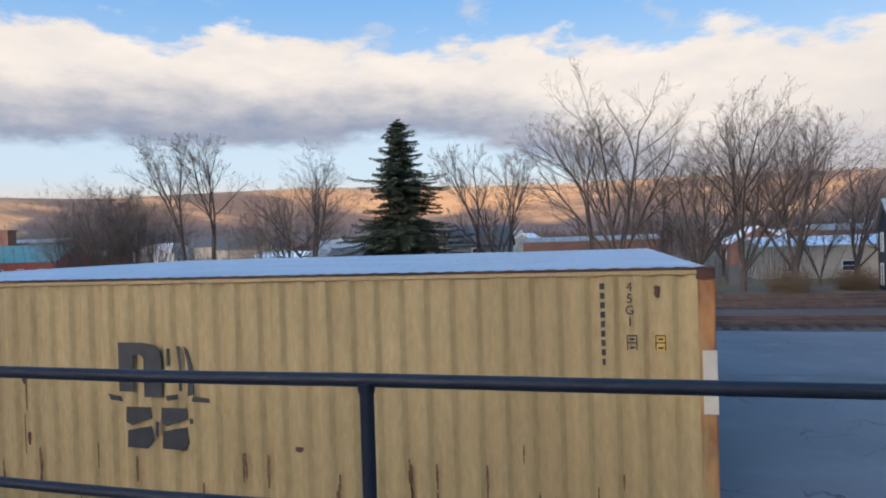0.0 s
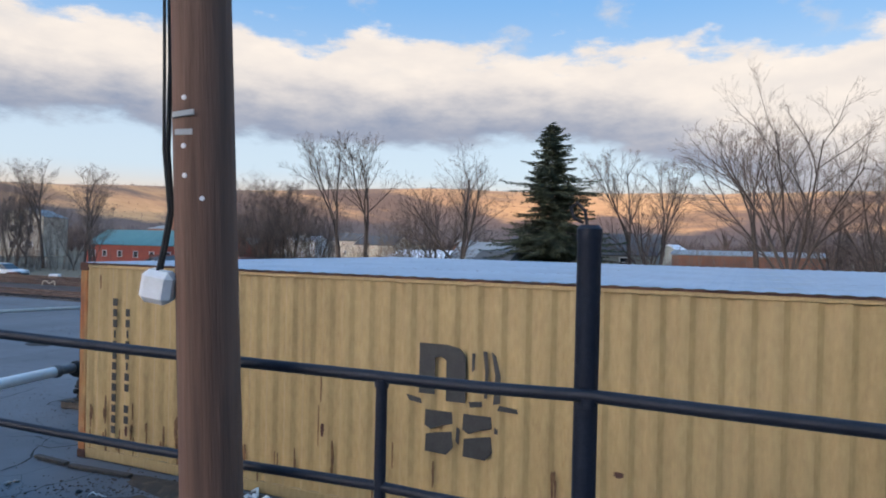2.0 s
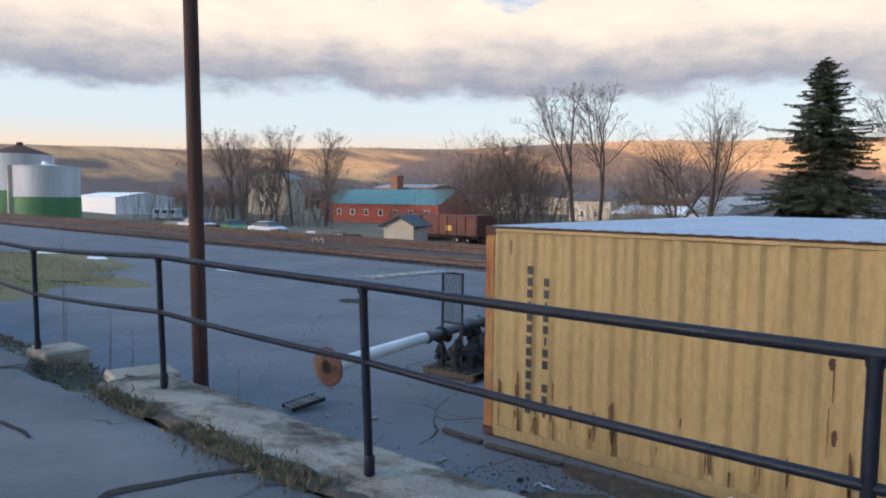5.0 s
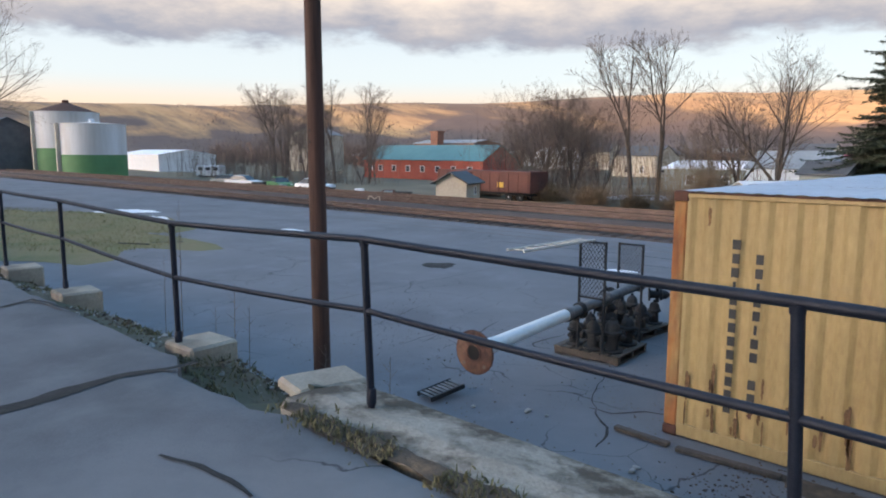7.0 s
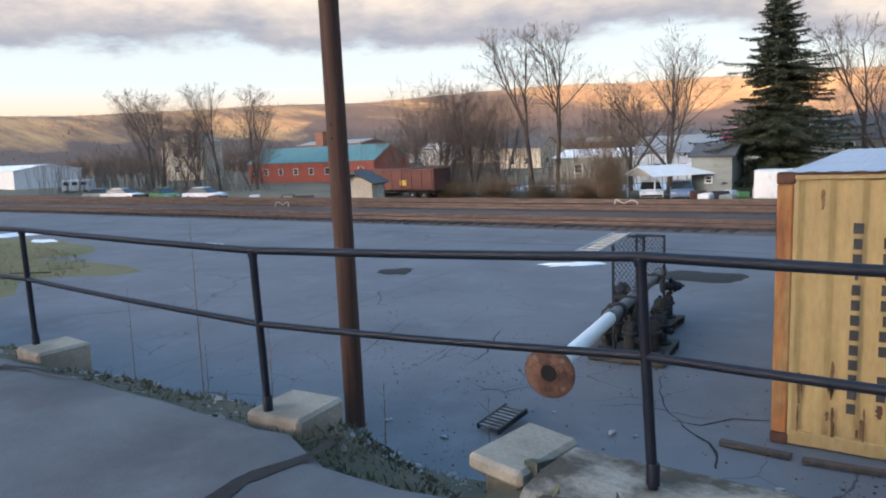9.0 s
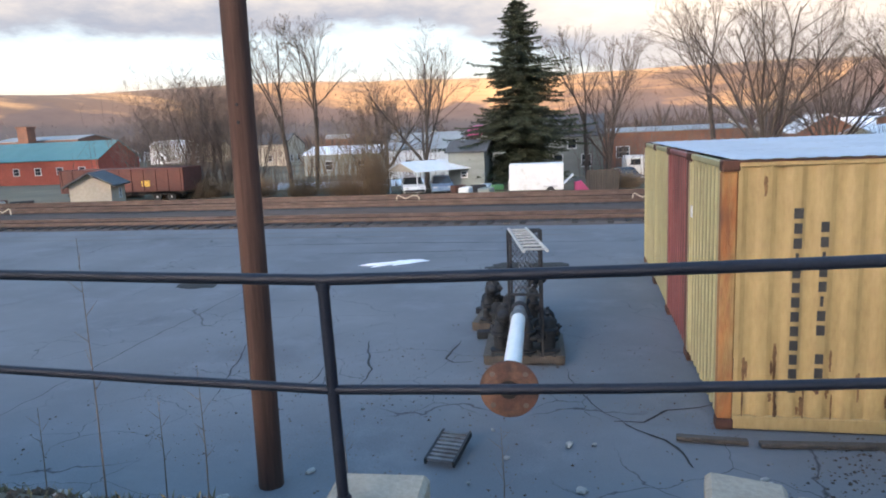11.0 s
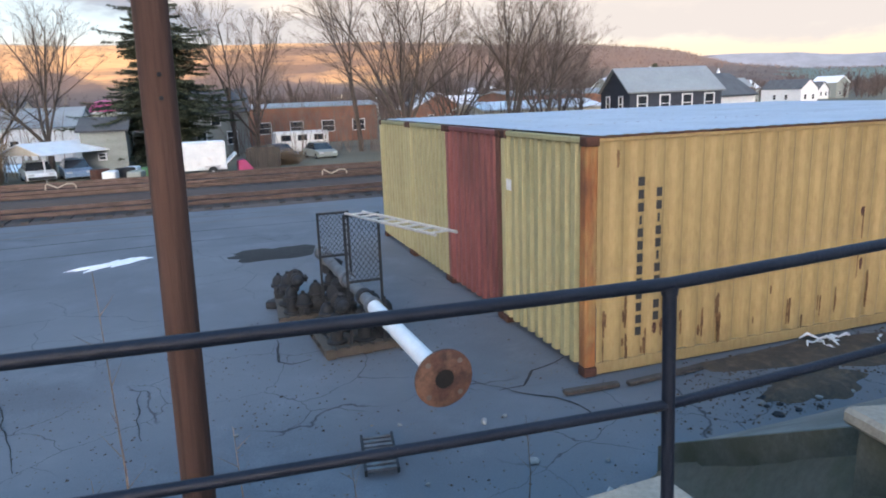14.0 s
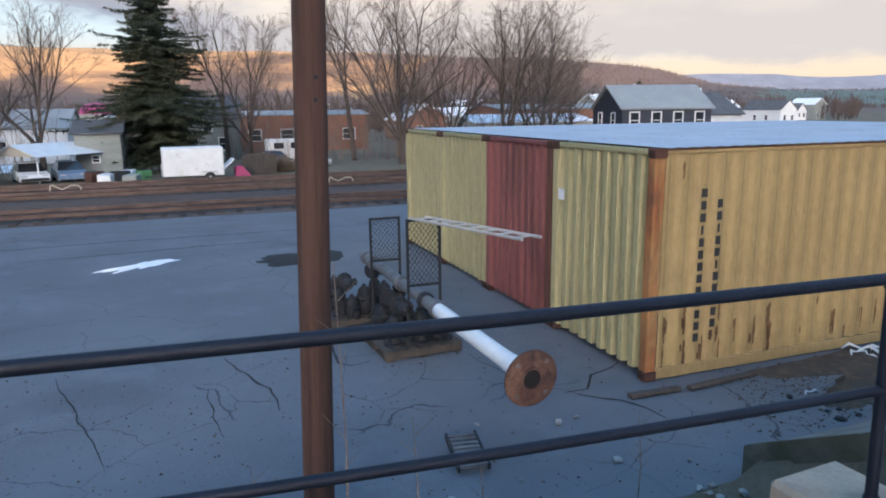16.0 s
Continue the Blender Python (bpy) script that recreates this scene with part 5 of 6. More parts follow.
# ---- trees ----
def grow(seed, height, spread, stems, fork):
    """A bare winter tree: a short bole, a vase of ascending limbs, and their twigs."""
    r = random.Random(seed)
    trunk, crown = Shape(), Shape()

    def limb(p, d, length, rad, level):
        out = trunk if level < 3 else crown
        n = (9, 7, 5, 3, 3, 3)[level]
        bends = (3, 6, 4, 3, 2, 1)[level]
        pts, rads = [p], [rad]
        q, e = p, d
        wander = (0.03, 0.085, 0.13, 0.17, 0.2, 0.2)[level]
        for i in range(bends):
            e = (e + Vector((r.gauss(0, 1), r.gauss(0, 1), r.gauss(0, 0.6))) * wander + Vector((0, 0, (0.0, 0.025, 0.035, 0.04, 0.03, 0.0)[level]))).normalized()
            q = q + e * (length / bends)
            pts.append(q)
            rads.append(max(0.006, rad * (1 - (0.15 if level == 0 else 0.72) * (i + 1) / bends)))
        for i in range(bends):
            out.tube(pts[i], pts[i + 1], rads[i], rads[i + 1], n, caps=False)
        if level >= 5:
            return
        kids = (stems, r.randint(8, 10), r.randint(5, 7), r.randint(4, 5), r.randint(2, 4))[level]
        for k in range(kids):
            t = r.uniform(0.75, 1.0) if level == 0 else 0.22 + 0.78 * (k + r.random()) / kids
            i = min(bends - 1, int(t * bends))
            c = pts[i].lerp(pts[i + 1], t * bends - i)
            axis_d = (pts[i + 1] - pts[i]).normalized()
            u = axis_d.orthogonal().normalized()
            w = axis_d.cross(u)
            if level == 0:
                a, tilt = 6.283 * (k + 0.7 * r.random()) / kids, spread * r.uniform(0.15, 0.75)
                size, thick = height * (1 - fork) * r.uniform(0.78, 1.05), rads[i] * r.uniform(0.42, 0.68)
            else:
                a, tilt = r.uniform(0, 6.283), r.uniform(0.35, 0.85)
                size, thick = length * (1 - 0.5 * t) * r.uniform(0.45, 0.78), max(0.006, rads[i] * r.uniform(0.42, 0.66))
            nd = (axis_d * math.cos(tilt) + (u * math.cos(a) + w * math.sin(a)) * math.sin(tilt) + Vector((0, 0, 0.10))).normalized()
            limb(c, nd, size, thick, level + 1)

    limb(Vector((0, 0, 0)), Vector((r.gauss(0, 0.03), r.gauss(0, 0.03), 1)).normalized(), height * fork, height * (0.021 if 0.1 < fork < 0.3 else 0.0135), 0)
    k = height / max(v[2] for v in crown.v)
    for s in (trunk, crown):
        s.v = [(x * k, y * k, z * k) for x, y, z in s.v]
    return trunk, crown


def bare_tree(seed, height, spread, at, label, stems, fork):
    t, c = grow(seed, height, spread, stems, fork)
    ob = thing("tree", label, "tree", at, 0, "bare trees")
    part("trunk", t, BARK, ob)
    part("crown", c, TWIG, ob, "bare twigs")
    return ob


def gz(x, y):
    return ground_z(x, y) - 0.1


big_tree = bare_tree(11, 18.4, 1.15, (12.2, 50.5, gz(12, 50)), "tall spreading bare tree with dark branches", 7, 0.15)
pair = bare_tree(23, 15.2, 1.05, (21.2, 49, gz(21, 49)), "bare tree with a broad round crown of twigs", 6, 0.13)
slim = bare_tree(37, 15.8, 0.45, (-27.6, 51, gz(-27, 51)), "slim tall bare tree beyond the railway", 3, 0.42)
old = bare_tree(41, 14.6, 1.15, (-15.4, 52.5, gz(-15, 52)), "old bare tree with gnarled limbs", 5, 0.22)
thin = bare_tree(57, 12.5, 0.6, (-33.5, 50, gz(-33, 50)), "thin multi-stemmed bare tree in a thicket", 6, 0.06)


def plant(proto, x, y, k, rz, kx=1.0):
    c = copy_thing(proto, pose(x, y, gz(x, y), 0, 0, rz))
    c.scale = (k * kx, k * kx, k)
    return c


for proto, x, y, k, rz in ((slim, -1.4, 63, 0.95, 20), (slim, 0.8, 66, 0.9, 130), (slim, 10.2, 60, 1.08, 300), (old, 0.6, 61, 0.85, 70), (pair, 25.2, 50, 0.98, 140), (slim, -25.6, 52, 0.98, 100), (big_tree, 16.5, 66, 0.75, 90), 
                           (thin, -36.5, 51, 1.0, 130), (thin, -39.5, 52, 0.95, 80), (thin, -31.5, 52, 0.9, 10), (slim, -36.0, 54, 0.72, 50), (slim, -40.0, 55, 0.75, 210),
                           (old, -20.5, 58, 0.85, 150), (thin, -21.5, 54, 0.85, 33), (old, -27, 84, 0.85, 150), (pair, 33, 62, 0.8, 10), (pair, 38, 66, 0.75, 200), (thin, 29, 58, 0.9, 60),
                           (big_tree, -45.5, 0.8, 0.92, 120), (old, -112, 70, 0.9, 20), (slim, -120, 76, 1.15, 130), (pair, -104, 72, 0.85, 240), (slim, -96, 78, 1.15, 310), (thin, -100, 66, 1.3, 30),
                           (slim, -128, 80, 1.1, 75), (thin, -90, 74, 1.1, 160), (slim, -138, 84, 0.95, 10), (thin, -92, 62, 1.3, 0), (slim, -86, 62, 1.05, 15), (slim, -80, 64, 0.8, 190), (thin, -77, 60, 0.85, 100), (slim, -100, 60, 1.05, 77),
                           (thin, -46, 56, 0.85, 210), (big_tree, 19, 57, 0.85, 200), (old, 24, 76, 0.85, 12)):
    plant(proto, x, y, k, rz)


def bush(seed, w, h, at, label, mat):
    r = random.Random(seed)
    s = Shape()
    for i in range(330):
        a, rr = r.uniform(0, 6.283), w * r.random() * 0.5
        p = Vector((rr * math.cos(a), rr * math.sin(a), r.uniform(0, 0.1) * h))
        tilt = abs(r.gauss(0, 0.42))
        b = r.uniform(0, 6.283)
        d = Vector((math.cos(b) * math.sin(tilt), math.sin(b) * math.sin(tilt), math.cos(tilt)))
        ln = h * r.uniform(0.35, 1.0) * (1 - 0.3 * tilt)
        m = p + d * ln * 0.55
        q = p + d * ln + Vector((r.gauss(0, 0.12), r.gauss(0, 0.12), 0)) * w
        s.tube(p, m, 0.020, 0.013, 3, False)
        s.tube(m, q, 0.013, 0.005, 3, False)
        for k in range(5):
            t = r.uniform(0.3, 0.95)
            c = p.lerp(q, t)
            s.tube(c, c + Vector((r.gauss(0, 0.18) * w, r.gauss(0, 0.18) * w, 0.14 * h * r.random())), 0.008, 0.004, 3, False)
    return solid("bush", s, mat, label, "bush", at, 0, "bare bushes")


TANTWIG = material("tan_twigs", (0.20, 0.135, 0.075), (0.14, 0.095, 0.06), 1, 0.95, 0.0)
bush1 = bush(3, 2.0, 4.2, (-17.8, 44.5, gz(-17, 44)), "dense tan bare bush by the railway", TANTWIG)
for x, y, k in ((-20.5, 45.5, 0.8), (-24.5, 46, 0.75), (-29, 46.5, 0.9), (-34, 47, 0.85), (-37.5, 48, 1.0), (1.5, 47, 0.6), (14, 46, 0.7), (18, 47, 0.6), (24, 47, 0.8), (-44, 50, 0.8), (29, 49, 0.8)):
    c = copy_thing(bush1, pose(x, y, gz(x, y), 0, 0, x * 40))
    c.scale = (k * 1.9, k * 1.6, k * 0.6)


def thicket(label, spots, h, mat, seed):
    """A stand of fine upright shoots, each with a few side twigs."""
    r = random.Random(seed)
    s = Shape()
    for x, y in spots:
        z = gz(x, y)
        k = h * r.uniform(0.55, 1.15)
        p = Vector((x, y, z))
        q = p + Vector((r.gauss(0, 0.10), r.gauss(0, 0.10), 0.6)) * k
        e = q + Vector((r.gauss(0, 0.14), r.gauss(0, 0.14), 0.4)) * k
        s.tube(p, q, 0.032, 0.018, 3, False)
        s.tube(q, e, 0.018, 0.005, 3, False)
        for j in range(11):
            t = r.uniform(0.25, 1.0)
            c = p.lerp(q, t / 0.6) if t < 0.6 else q.lerp(e, (t - 0.6) / 0.4)
            d = Vector((r.gauss(0, 1), r.gauss(0, 1), r.uniform(0.5, 1.6))).normalized() * k * r.uniform(0.08, 0.2)
            s.tube(c, c + d, 0.009, 0.004, 3, False)
    me = bpy.data.meshes.new("thicket")
    me.from_pydata(s.v, [], s.f)
    me.materials.append(mat)
    return tagged(new("thicket", me), label, "thicket", kind="stuff")


r9 = random.Random(77)
thicket("tan thicket of leafless saplings beyond the railway", [(r9.gauss(-36, 4.2), r9.uniform(48.5, 55)) for _ in range(360)], 8.5, TWIG, 1)
thicket("leafless brush between the trees and the carport", [(r9.gauss(-21.5, 2.6), r9.uniform(47, 53)) for _ in range(170)], 5.6, TANTWIG, 2)
thicket("brown brush along the far lane", [(r9.uniform(-125, -74), r9.uniform(52, 66)) for _ in range(520)], 7.0, TWIG, 3)
thicket("leafless brush below the tall trees", [(r9.uniform(-2, 30), r9.uniform(58, 66)) for _ in range(330)], 6.0, TWIG, 4)


def spruce(seed, h, rad, at, label):
    r = random.Random(seed)
    ob = thing("spruce", label, "tree", at, 0, "conifers")
    part("trunk", Shape().tube((0, 0, 0), (0, 0, h * 0.96), 0.22, 0.03, 8), BARK, ob)
    s = Shape()
    z = 0.8
    while z < h - 0.1:
        t = z / h
        reach = rad * min(1.0, 0.66 + 1.2 * t) * (1 - t) ** 0.6 * (0.92 + 0.5 * noise.noise((z * 0.55, seed, 0))) + 0.12
        for k in range(int(7 + 8 * (1 - t))):
            a = r.uniform(0, 6.283)
            ln = reach * r.uniform(0.4, 1.08) * (1 + 0.75 * noise.noise((math.cos(a) * 1.7, math.sin(a) * 1.7, z * 0.5)))
            d = Vector((math.cos(a), math.sin(a), 0))
            side = Vector((-d.y, d.x, 0))
            rise = r.uniform(-0.05, 0.22) + 0.5 * max(0.0, t - 0.5)
            base = Vector((0, 0, z + r.uniform(-0.2, 0.2)))

            def along(f):
                return base + d * ln * f + Vector((0, 0, (rise * f - 0.34 * f * f + 0.18 * f ** 4) * ln))

            s.tube(along(0), along(0.6), 0.03, 0.015, 3, False)
            # drooping sprays on both sides of the bough
            count = int(6 + 10 * ln)
            for j in range(count):
                f = 0.12 + 0.9 * (j + r.random()) / count
                p = along(f)
                w = (0.20 + 0.14 * ln * (1.05 - f)) * r.uniform(0.6, 1.3)
                for sg in (-1, 1):
                    tip = p + (side * sg * r.uniform(0.5, 1.0) + d * r.uniform(0.4, 0.9)) * w + Vector((0, 0, r.uniform(-0.55, 0.12) * w))
                    for q in range(3):
                        o = p.lerp(tip, 0.30 * q)
                        g = (tip - p) * r.uniform(0.4, 0.65) + Vector((r.gauss(0, 0.07), r.gauss(0, 0.07), r.gauss(-0.03, 0.07)))
                        n = Vector((r.gauss(0, 1), r.gauss(0, 1), r.gauss(0, 1))).normalized() * r.uniform(0.03, 0.06)
                        s.add([o - n, o + n, o + g], [(0, 1, 2)])
        z += 0.15 + 0.07 * (1 - t)
    for k in range(9):
        a = k * 2.4
        s.add([(0.03, 0, h - 0.7 + 0.08 * k), (-0.03, 0.03, h - 0.7 + 0.08 * k), (0.16 * math.cos(a) * (1 - k / 10), 0.16 * math.sin(a) * (1 - k / 10), h - 0.5 + 0.085 * k)], [(0, 1, 2)])
    part("crown", s, NEEDLE, ob, "dark green needle clumps")
    return ob


fir = spruce(4, 15.9, 6.0, (-7.2, 53.7, gz(-7, 53)), "tall dark green spruce beyond the railway")
c = copy_thing(fir, pose(108, 150, gz(108, 150), 0, 0, 90))
c.scale = (0.8, 0.8, 0.75)


def twig_wood(name, label, spots, h0, h1, mat, seed, spikes):
    """Far leafless woods: a fan of thin shoots for each crown."""
    r = random.Random(seed)
    s = Shape()
    for x, y, z in spots:
        h = r.uniform(h0, h1)
        wob = r.uniform(0.6, 1.3)
        for k in range(spikes):
            a, tilt = r.uniform(0, 6.283), r.uniform(0.15, 1.15) * wob
            b = Vector((x, y, z + h * r.uniform(-0.05, 0.5)))
            e = b + Vector((math.cos(a) * math.sin(tilt), math.sin(a) * math.sin(tilt), math.cos(tilt))) * h * r.uniform(0.35, 0.6)
            w = h * 0.03 * r.uniform(0.6, 1.4)
            n = len(s.v)
            s.v += [(b.x - w, b.y, b.z), (b.x + w, b.y, b.z), tuple(e)]
            s.f.append((n, n + 1, n + 2))
    me = bpy.data.meshes.new(name)
    me.from_pydata(s.v, [], s.f)
    me.materials.append(mat)
    return tagged(new(name, me), label, "woods", kind="stuff")


r8 = random.Random(21)
spots = []
while len(spots) < 2600:
    y = r8.uniform(130, 680)
    x = r8.uniform(-1.9, 1.25) * y
    if noise.noise((x * 0.008, y * 0.008, 4)) > r8.uniform(-0.2, 0.35):
        spots.append((x, y, ground_z(x, y)))
twig_wood("far_woods", "leafless brown woods across the valley floor", spots, 7, 12, TWIG_FAR, 5, 22)
spots = []
while len(spots) < 7000:
    y = r8.uniform(620, 1750)
    x = r8.uniform(-2.3, 1.4) * y
    v = noise.noise((x * 0.0028, y * 0.0075, 9))
    if v > r8.uniform(-0.05, 0.25):
        spots.append((x, y, ground_z(x, y) - 1))
twig_wood("hill_woods", "leafless woods on the sunlit hillside", spots, 4, 7, TWIG_FAR, 6, 14)
spots = []
for i in range(5200):
    a = radians(r8.uniform(17, 58)) if i < 3400 else radians(r8.uniform(-72, 20))
    d = r8.uniform(950, 1660) if i < 3400 else r8.uniform(900, 1290)
    x, y = d * math.sin(a), d * math.cos(a)
    if i >= 3400 or math.degrees(a) > 17 + 10 * r8.random():
        spots.append((x, y, ground_z(x, y) - 1))
twig_wood("slope_woods", "dark leafless woods covering the far slope", spots, 5, 8, TWIG_FAR, 8, 14)
spots = []
for i in range(900):
    a = radians(r8.uniform(-75, 42))
    d = 1640 + r8.uniform(-40, 60)
    x, y = d * math.sin(a), d * math.cos(a)
    if y > 300 and noise.noise((a * 9, 2, 2)) > -0.15:
        spots.append((x, y, ground_z(x, y) - 2))
twig_wood("crest_woods", "leafless tree line along the hill crest", spots, 3, 5, TWIG_FAR, 7, 12)


# ---- buildings ----
def window(parent, face_m, w, h, trim=WHITE):
    """A framed window on a wall; face_m's -y looks outward."""
    f = Shape()
    for x, z, a, b in ((-w / 2, 0, 0.1, h + 0.1), (w / 2, 0, 0.1, h + 0.1), (0, h / 2, w + 0.1, 0.1), (0, -h / 2, w + 0.1, 0.1), (0, 0, w, 0.05)):
        f.box((x, -0.03, z), (a, 0.08, b))
    win = part("window", f.moved(face_m), trim, parent)
    part("pane", Shape().box((0, -0.01, 0), (w - 0.05, 0.03, h - 0.05)).moved(face_m), GLASS, win)


def house(name, label, at, rz, w, d, hw, hr, wall, roof, front=(), side=(), side_l=(), over=0.25, cat="house", group="houses across the railway"):
    """Gable on the -y face; front and side hold windows (along, height, width, high)."""
    ob = thing(name, label, cat, at, rz, group)
    part("wall", Shape().prism([(-w / 2, -0.3), (w / 2, -0.3), (w / 2, hw), (0, hw + hr), (-w / 2, hw)], "y", -d / 2, d / 2), wall, ob)
    for sg in (-1, 1):
        a = math.atan2(hr, w / 2)
        ln = math.hypot(hr, w / 2) + over
        nx, nz = math.sin(a) * 0.06, math.cos(a) * 0.06
        ex, ez = sg * (w / 2 + over * math.cos(a)), hw - over * math.sin(a)
        part("roof", Shape().prism([(0, hw + hr + 0.02), (ex, ez + 0.02), (ex + sg * nx, ez + 0.02 + nz + 0.06), (0, hw + hr + 0.16)], "y", -d / 2 - over, d / 2 + over), roof, ob)
    for x, z, ww, hh in front:
        window(ob, pose(x, -d / 2, z), ww, hh)
    for y, z, ww, hh in side:
        window(ob, pose(w / 2, y, z, 0, 0, 90), ww, hh)
    for y, z, ww, hh in side_l:
        window(ob, pose(-w / 2, y, z, 0, 0, -90), ww, hh)
    return ob


house("house", "dark two-storey house with white window trim", (34.2, 46, gz(34, 46) - 0.5), -100, 6.4, 8.2, 5.0, 1.9, DARKSIDE, GREYROOF,
      [(-1.5, 1.7, 0.9, 1.5), (1.5, 1.7, 0.9, 1.5), (-1.4, 4.0, 0.8, 1.3), (1.4, 4.0, 0.8, 1.3)], [(y, z, 0.85, 1.4) for y in (-3, -1, 1, 3) for z in (1.7, 4.0)])
house("house", "white house with a plain gable", (43.5, 51, gz(43, 51)), -70, 6.0, 7.5, 4.0, 2.0, WHITE, SHINGLE, [(0, 3.9, 0.8, 1.1)], [(-2, 2.0, 0.9, 1.3), (1.5, 2.0, 0.9, 1.3)])
house("house", "grey house with a dormer behind the spruce", (-3.0, 72, gz(-3, 72)), 90, 7, 6.5, 4.4, 2.2, GREYSIDE, SHINGLE, [], [], [(-1.5, 1.8, 1, 1.3), (1.5, 1.8, 1, 1.3), (0, 3.6, 0.9, 1.0)])
house("garage", "small grey-green gabled garage", (-11.1, 51.0, gz(-11, 51)), 90, 5.0, 3.0, 3.3, 0.8, GREYSIDE, SHINGLE, [], [], [(0.2, 1.5, 0.5, 0.5)], cat="garage")
house("shed", "cream trackside shed with a dark hipped roof", (-37.0, 37.4, gz(-36, 37)), 22, 2.8, 3.6, 1.75, 0.75, CREAM, SHINGLE, [], [(0.4, 1.0, 0.5, 0.7)], cat="shed", over=0.4)
house("warehouse", "long red warehouse with a teal metal roof", (-91, 91, gz(-91, 91)), 90, 10, 32, 3.9, 2.7, REDWALL, TEAL, [], [], [(y, 2.2, 1.1, 1.1) for y in (-13, -9, -5, -1, 3, 7, 11, 14)], cat="warehouse")
house("annex", "brown brick annex behind the teal roof", (-112, 120, gz(-112, 120)), 90, 10, 20, 7.6, 0.8, BRICK, GREYROOF, cat="warehouse")
solid("chimney", Shape().box((0, 0, 4.9), (2.4, 2.2, 11.0), ch=0.08).box((0, 0, 10.3), (2.7, 2.5, 0.35)), BRICK, "square brown brick chimney", "chimney", (-112, 113, gz(-112, 113)))
house("store", "long low orange brick building", (9.0, 88, gz(9, 88)), 90, 9, 17, 4.6, 0.5, BRICK, GREYROOF, [], [], [(y, 2.2, 1.6, 1.4) for y in (-6, -2, 2, 6)], cat="building")
house("mill", "tall pale grain mill among the trees", (-158, 112, gz(-158, 112)), 30, 10, 14, 10.0, 2.0, CREAM, GREYROOF, [(-2, 3, 1.4, 1.6), (2, 3, 1.4, 1.6), (-2, 7, 1.4, 1.6), (2, 7, 1.4, 1.6)], cat="mill")
house("annex", "tall pale mill annex", (-172, 118, gz(-172, 118)), 30, 8, 9, 9.0, 1.5, CREAM, GREYROOF, [(-2, 4, 1.2, 1.6), (2, 4, 1.2, 1.6)], cat="mill")
house("warehouse", "long white low warehouse", (-182, 78, gz(-182, 78)), 80, 14, 44, 4.2, 1.2, WHITE, SNOW, cat="warehouse")
house("warehouse", "grey low warehouse with a snowy roof", (-31, 92, gz(-31, 92)), 88, 9, 22, 3.2, 1.0, GREYSIDE, SNOW, [], [], [(y, 1.6, 1.2, 1.3) for y in (-8, -3, 2, 7)], cat="warehouse")
house("house", "white clapboard house with a pale roof", (-20.5, 76, gz(-20, 76)), 84, 6.5, 9, 3.6, 1.8, WHITE, GREYROOF, [], [], [(-1.5, 1.8, 0.9, 1.2), (1.5, 1.8, 0.9, 1.2)])
house("warehouse", "low brown industrial shed", (34, 72, gz(34, 72)), 92, 9, 16, 3.4, 0.8, CREAM, SNOW, [], [], [(y, 1.4, 1.2, 1.0) for y in (-5, 0, 5)], cat="warehouse")
house("store", "low red brick building", (44, 84, gz(44, 84)), 95, 10, 20, 5.0, 0.6, BRICK, GREYROOF, [], [], [(y, 2.4, 1.4, 1.4) for y in (-7, -2, 3, 8)], cat="building")
rr = random.Random(14)
kinds = [(WHITE, SNOW), (CREAM, SHINGLE), (BRICK, GREYROOF), (GREYSIDE, SNOW), (WHITE, SHINGLE), (BRICK, SNOW), (CREAM, GREYROOF)]
done = 0
while done < 46:
    y = rr.uniform(100, 330)
    x = rr.uniform(-1.5, 1.15) * y
    if -110 < x < -60 and y < 130:
        continue
    wall, roof = kinds[done % 7]
    w, d, hw = rr.uniform(6, 9), rr.uniform(8, 18), rr.uniform(3.2, 6.0)
    house("house", "distant gabled house in the valley town", (x, y, gz(x, y)), rr.choice((0, 90)) + rr.uniform(-15, 15), w, d, hw, rr.uniform(1.4, 2.6), wall, roof,
          [(-1.5, 1.8, 1.0, 1.4), (1.5, 1.8, 1.0, 1.4)], [], [(-2, 1.8, 1.0, 1.4), (2, 1.8, 1.0, 1.4)], group="distant town houses")
    done += 1
for x, y, h in ((122, 172, 12), (150, 176, 11)):
    s = thing("church_steeple", "white church steeple in the distance", "steeple", (x, y, gz(x, y)))
    part("tower", Shape().box((0, 0, h * 0.3), (3, 3, h * 0.6)), WHITE, s)
    part("spire", Shape().lathe([(1.7, h * 0.6), (0.1, h)], n=8), WHITE, s)


def tank(at, r, h, cone, label):
    t = thing("storage_tank", label, "tank", at, 0, "storage tanks")
    g = h * 0.43
    part("lower_band", Shape().lathe([(r, -0.5), (r, g)], n=48), GREEN, t, "green painted lower band", True)
    part("shell", Shape().lathe([(r, g), (r, h), (r + 0.06, h), (r + 0.06, h - 0.12), (r + 0.02, h - 0.12)], n=48), TANK, t, smooth=True)
    part("roof", Shape().lathe([(r + 0.05, h), (0.5, h + cone), (0.5, h + cone + 0.4), (0.2, h + cone + 0.5)], n=48), TANK if cone < 0.5 else RUST_DARK, t, smooth=True)
    part("ladder", Shape().box((0.05, -r - 0.25, h / 2), (0.5, 0.5, h)), CREAM, t)


tank((-108, 33.0, gz(-108, 33)), 4.7, 8.0, 0.3, "white and green cylindrical storage tank")
tank((-123, 34.5, gz(-123, 34)), 5.0, 10.4, 1.6, "white and green storage tank with a conical roof")
house("silo_shed", "dark weathered grey elevator building by the tanks", (-131, 27, gz(-131, 27)), 85, 8, 10, 7, 2, SHINGLE, SHINGLE, cat="building")


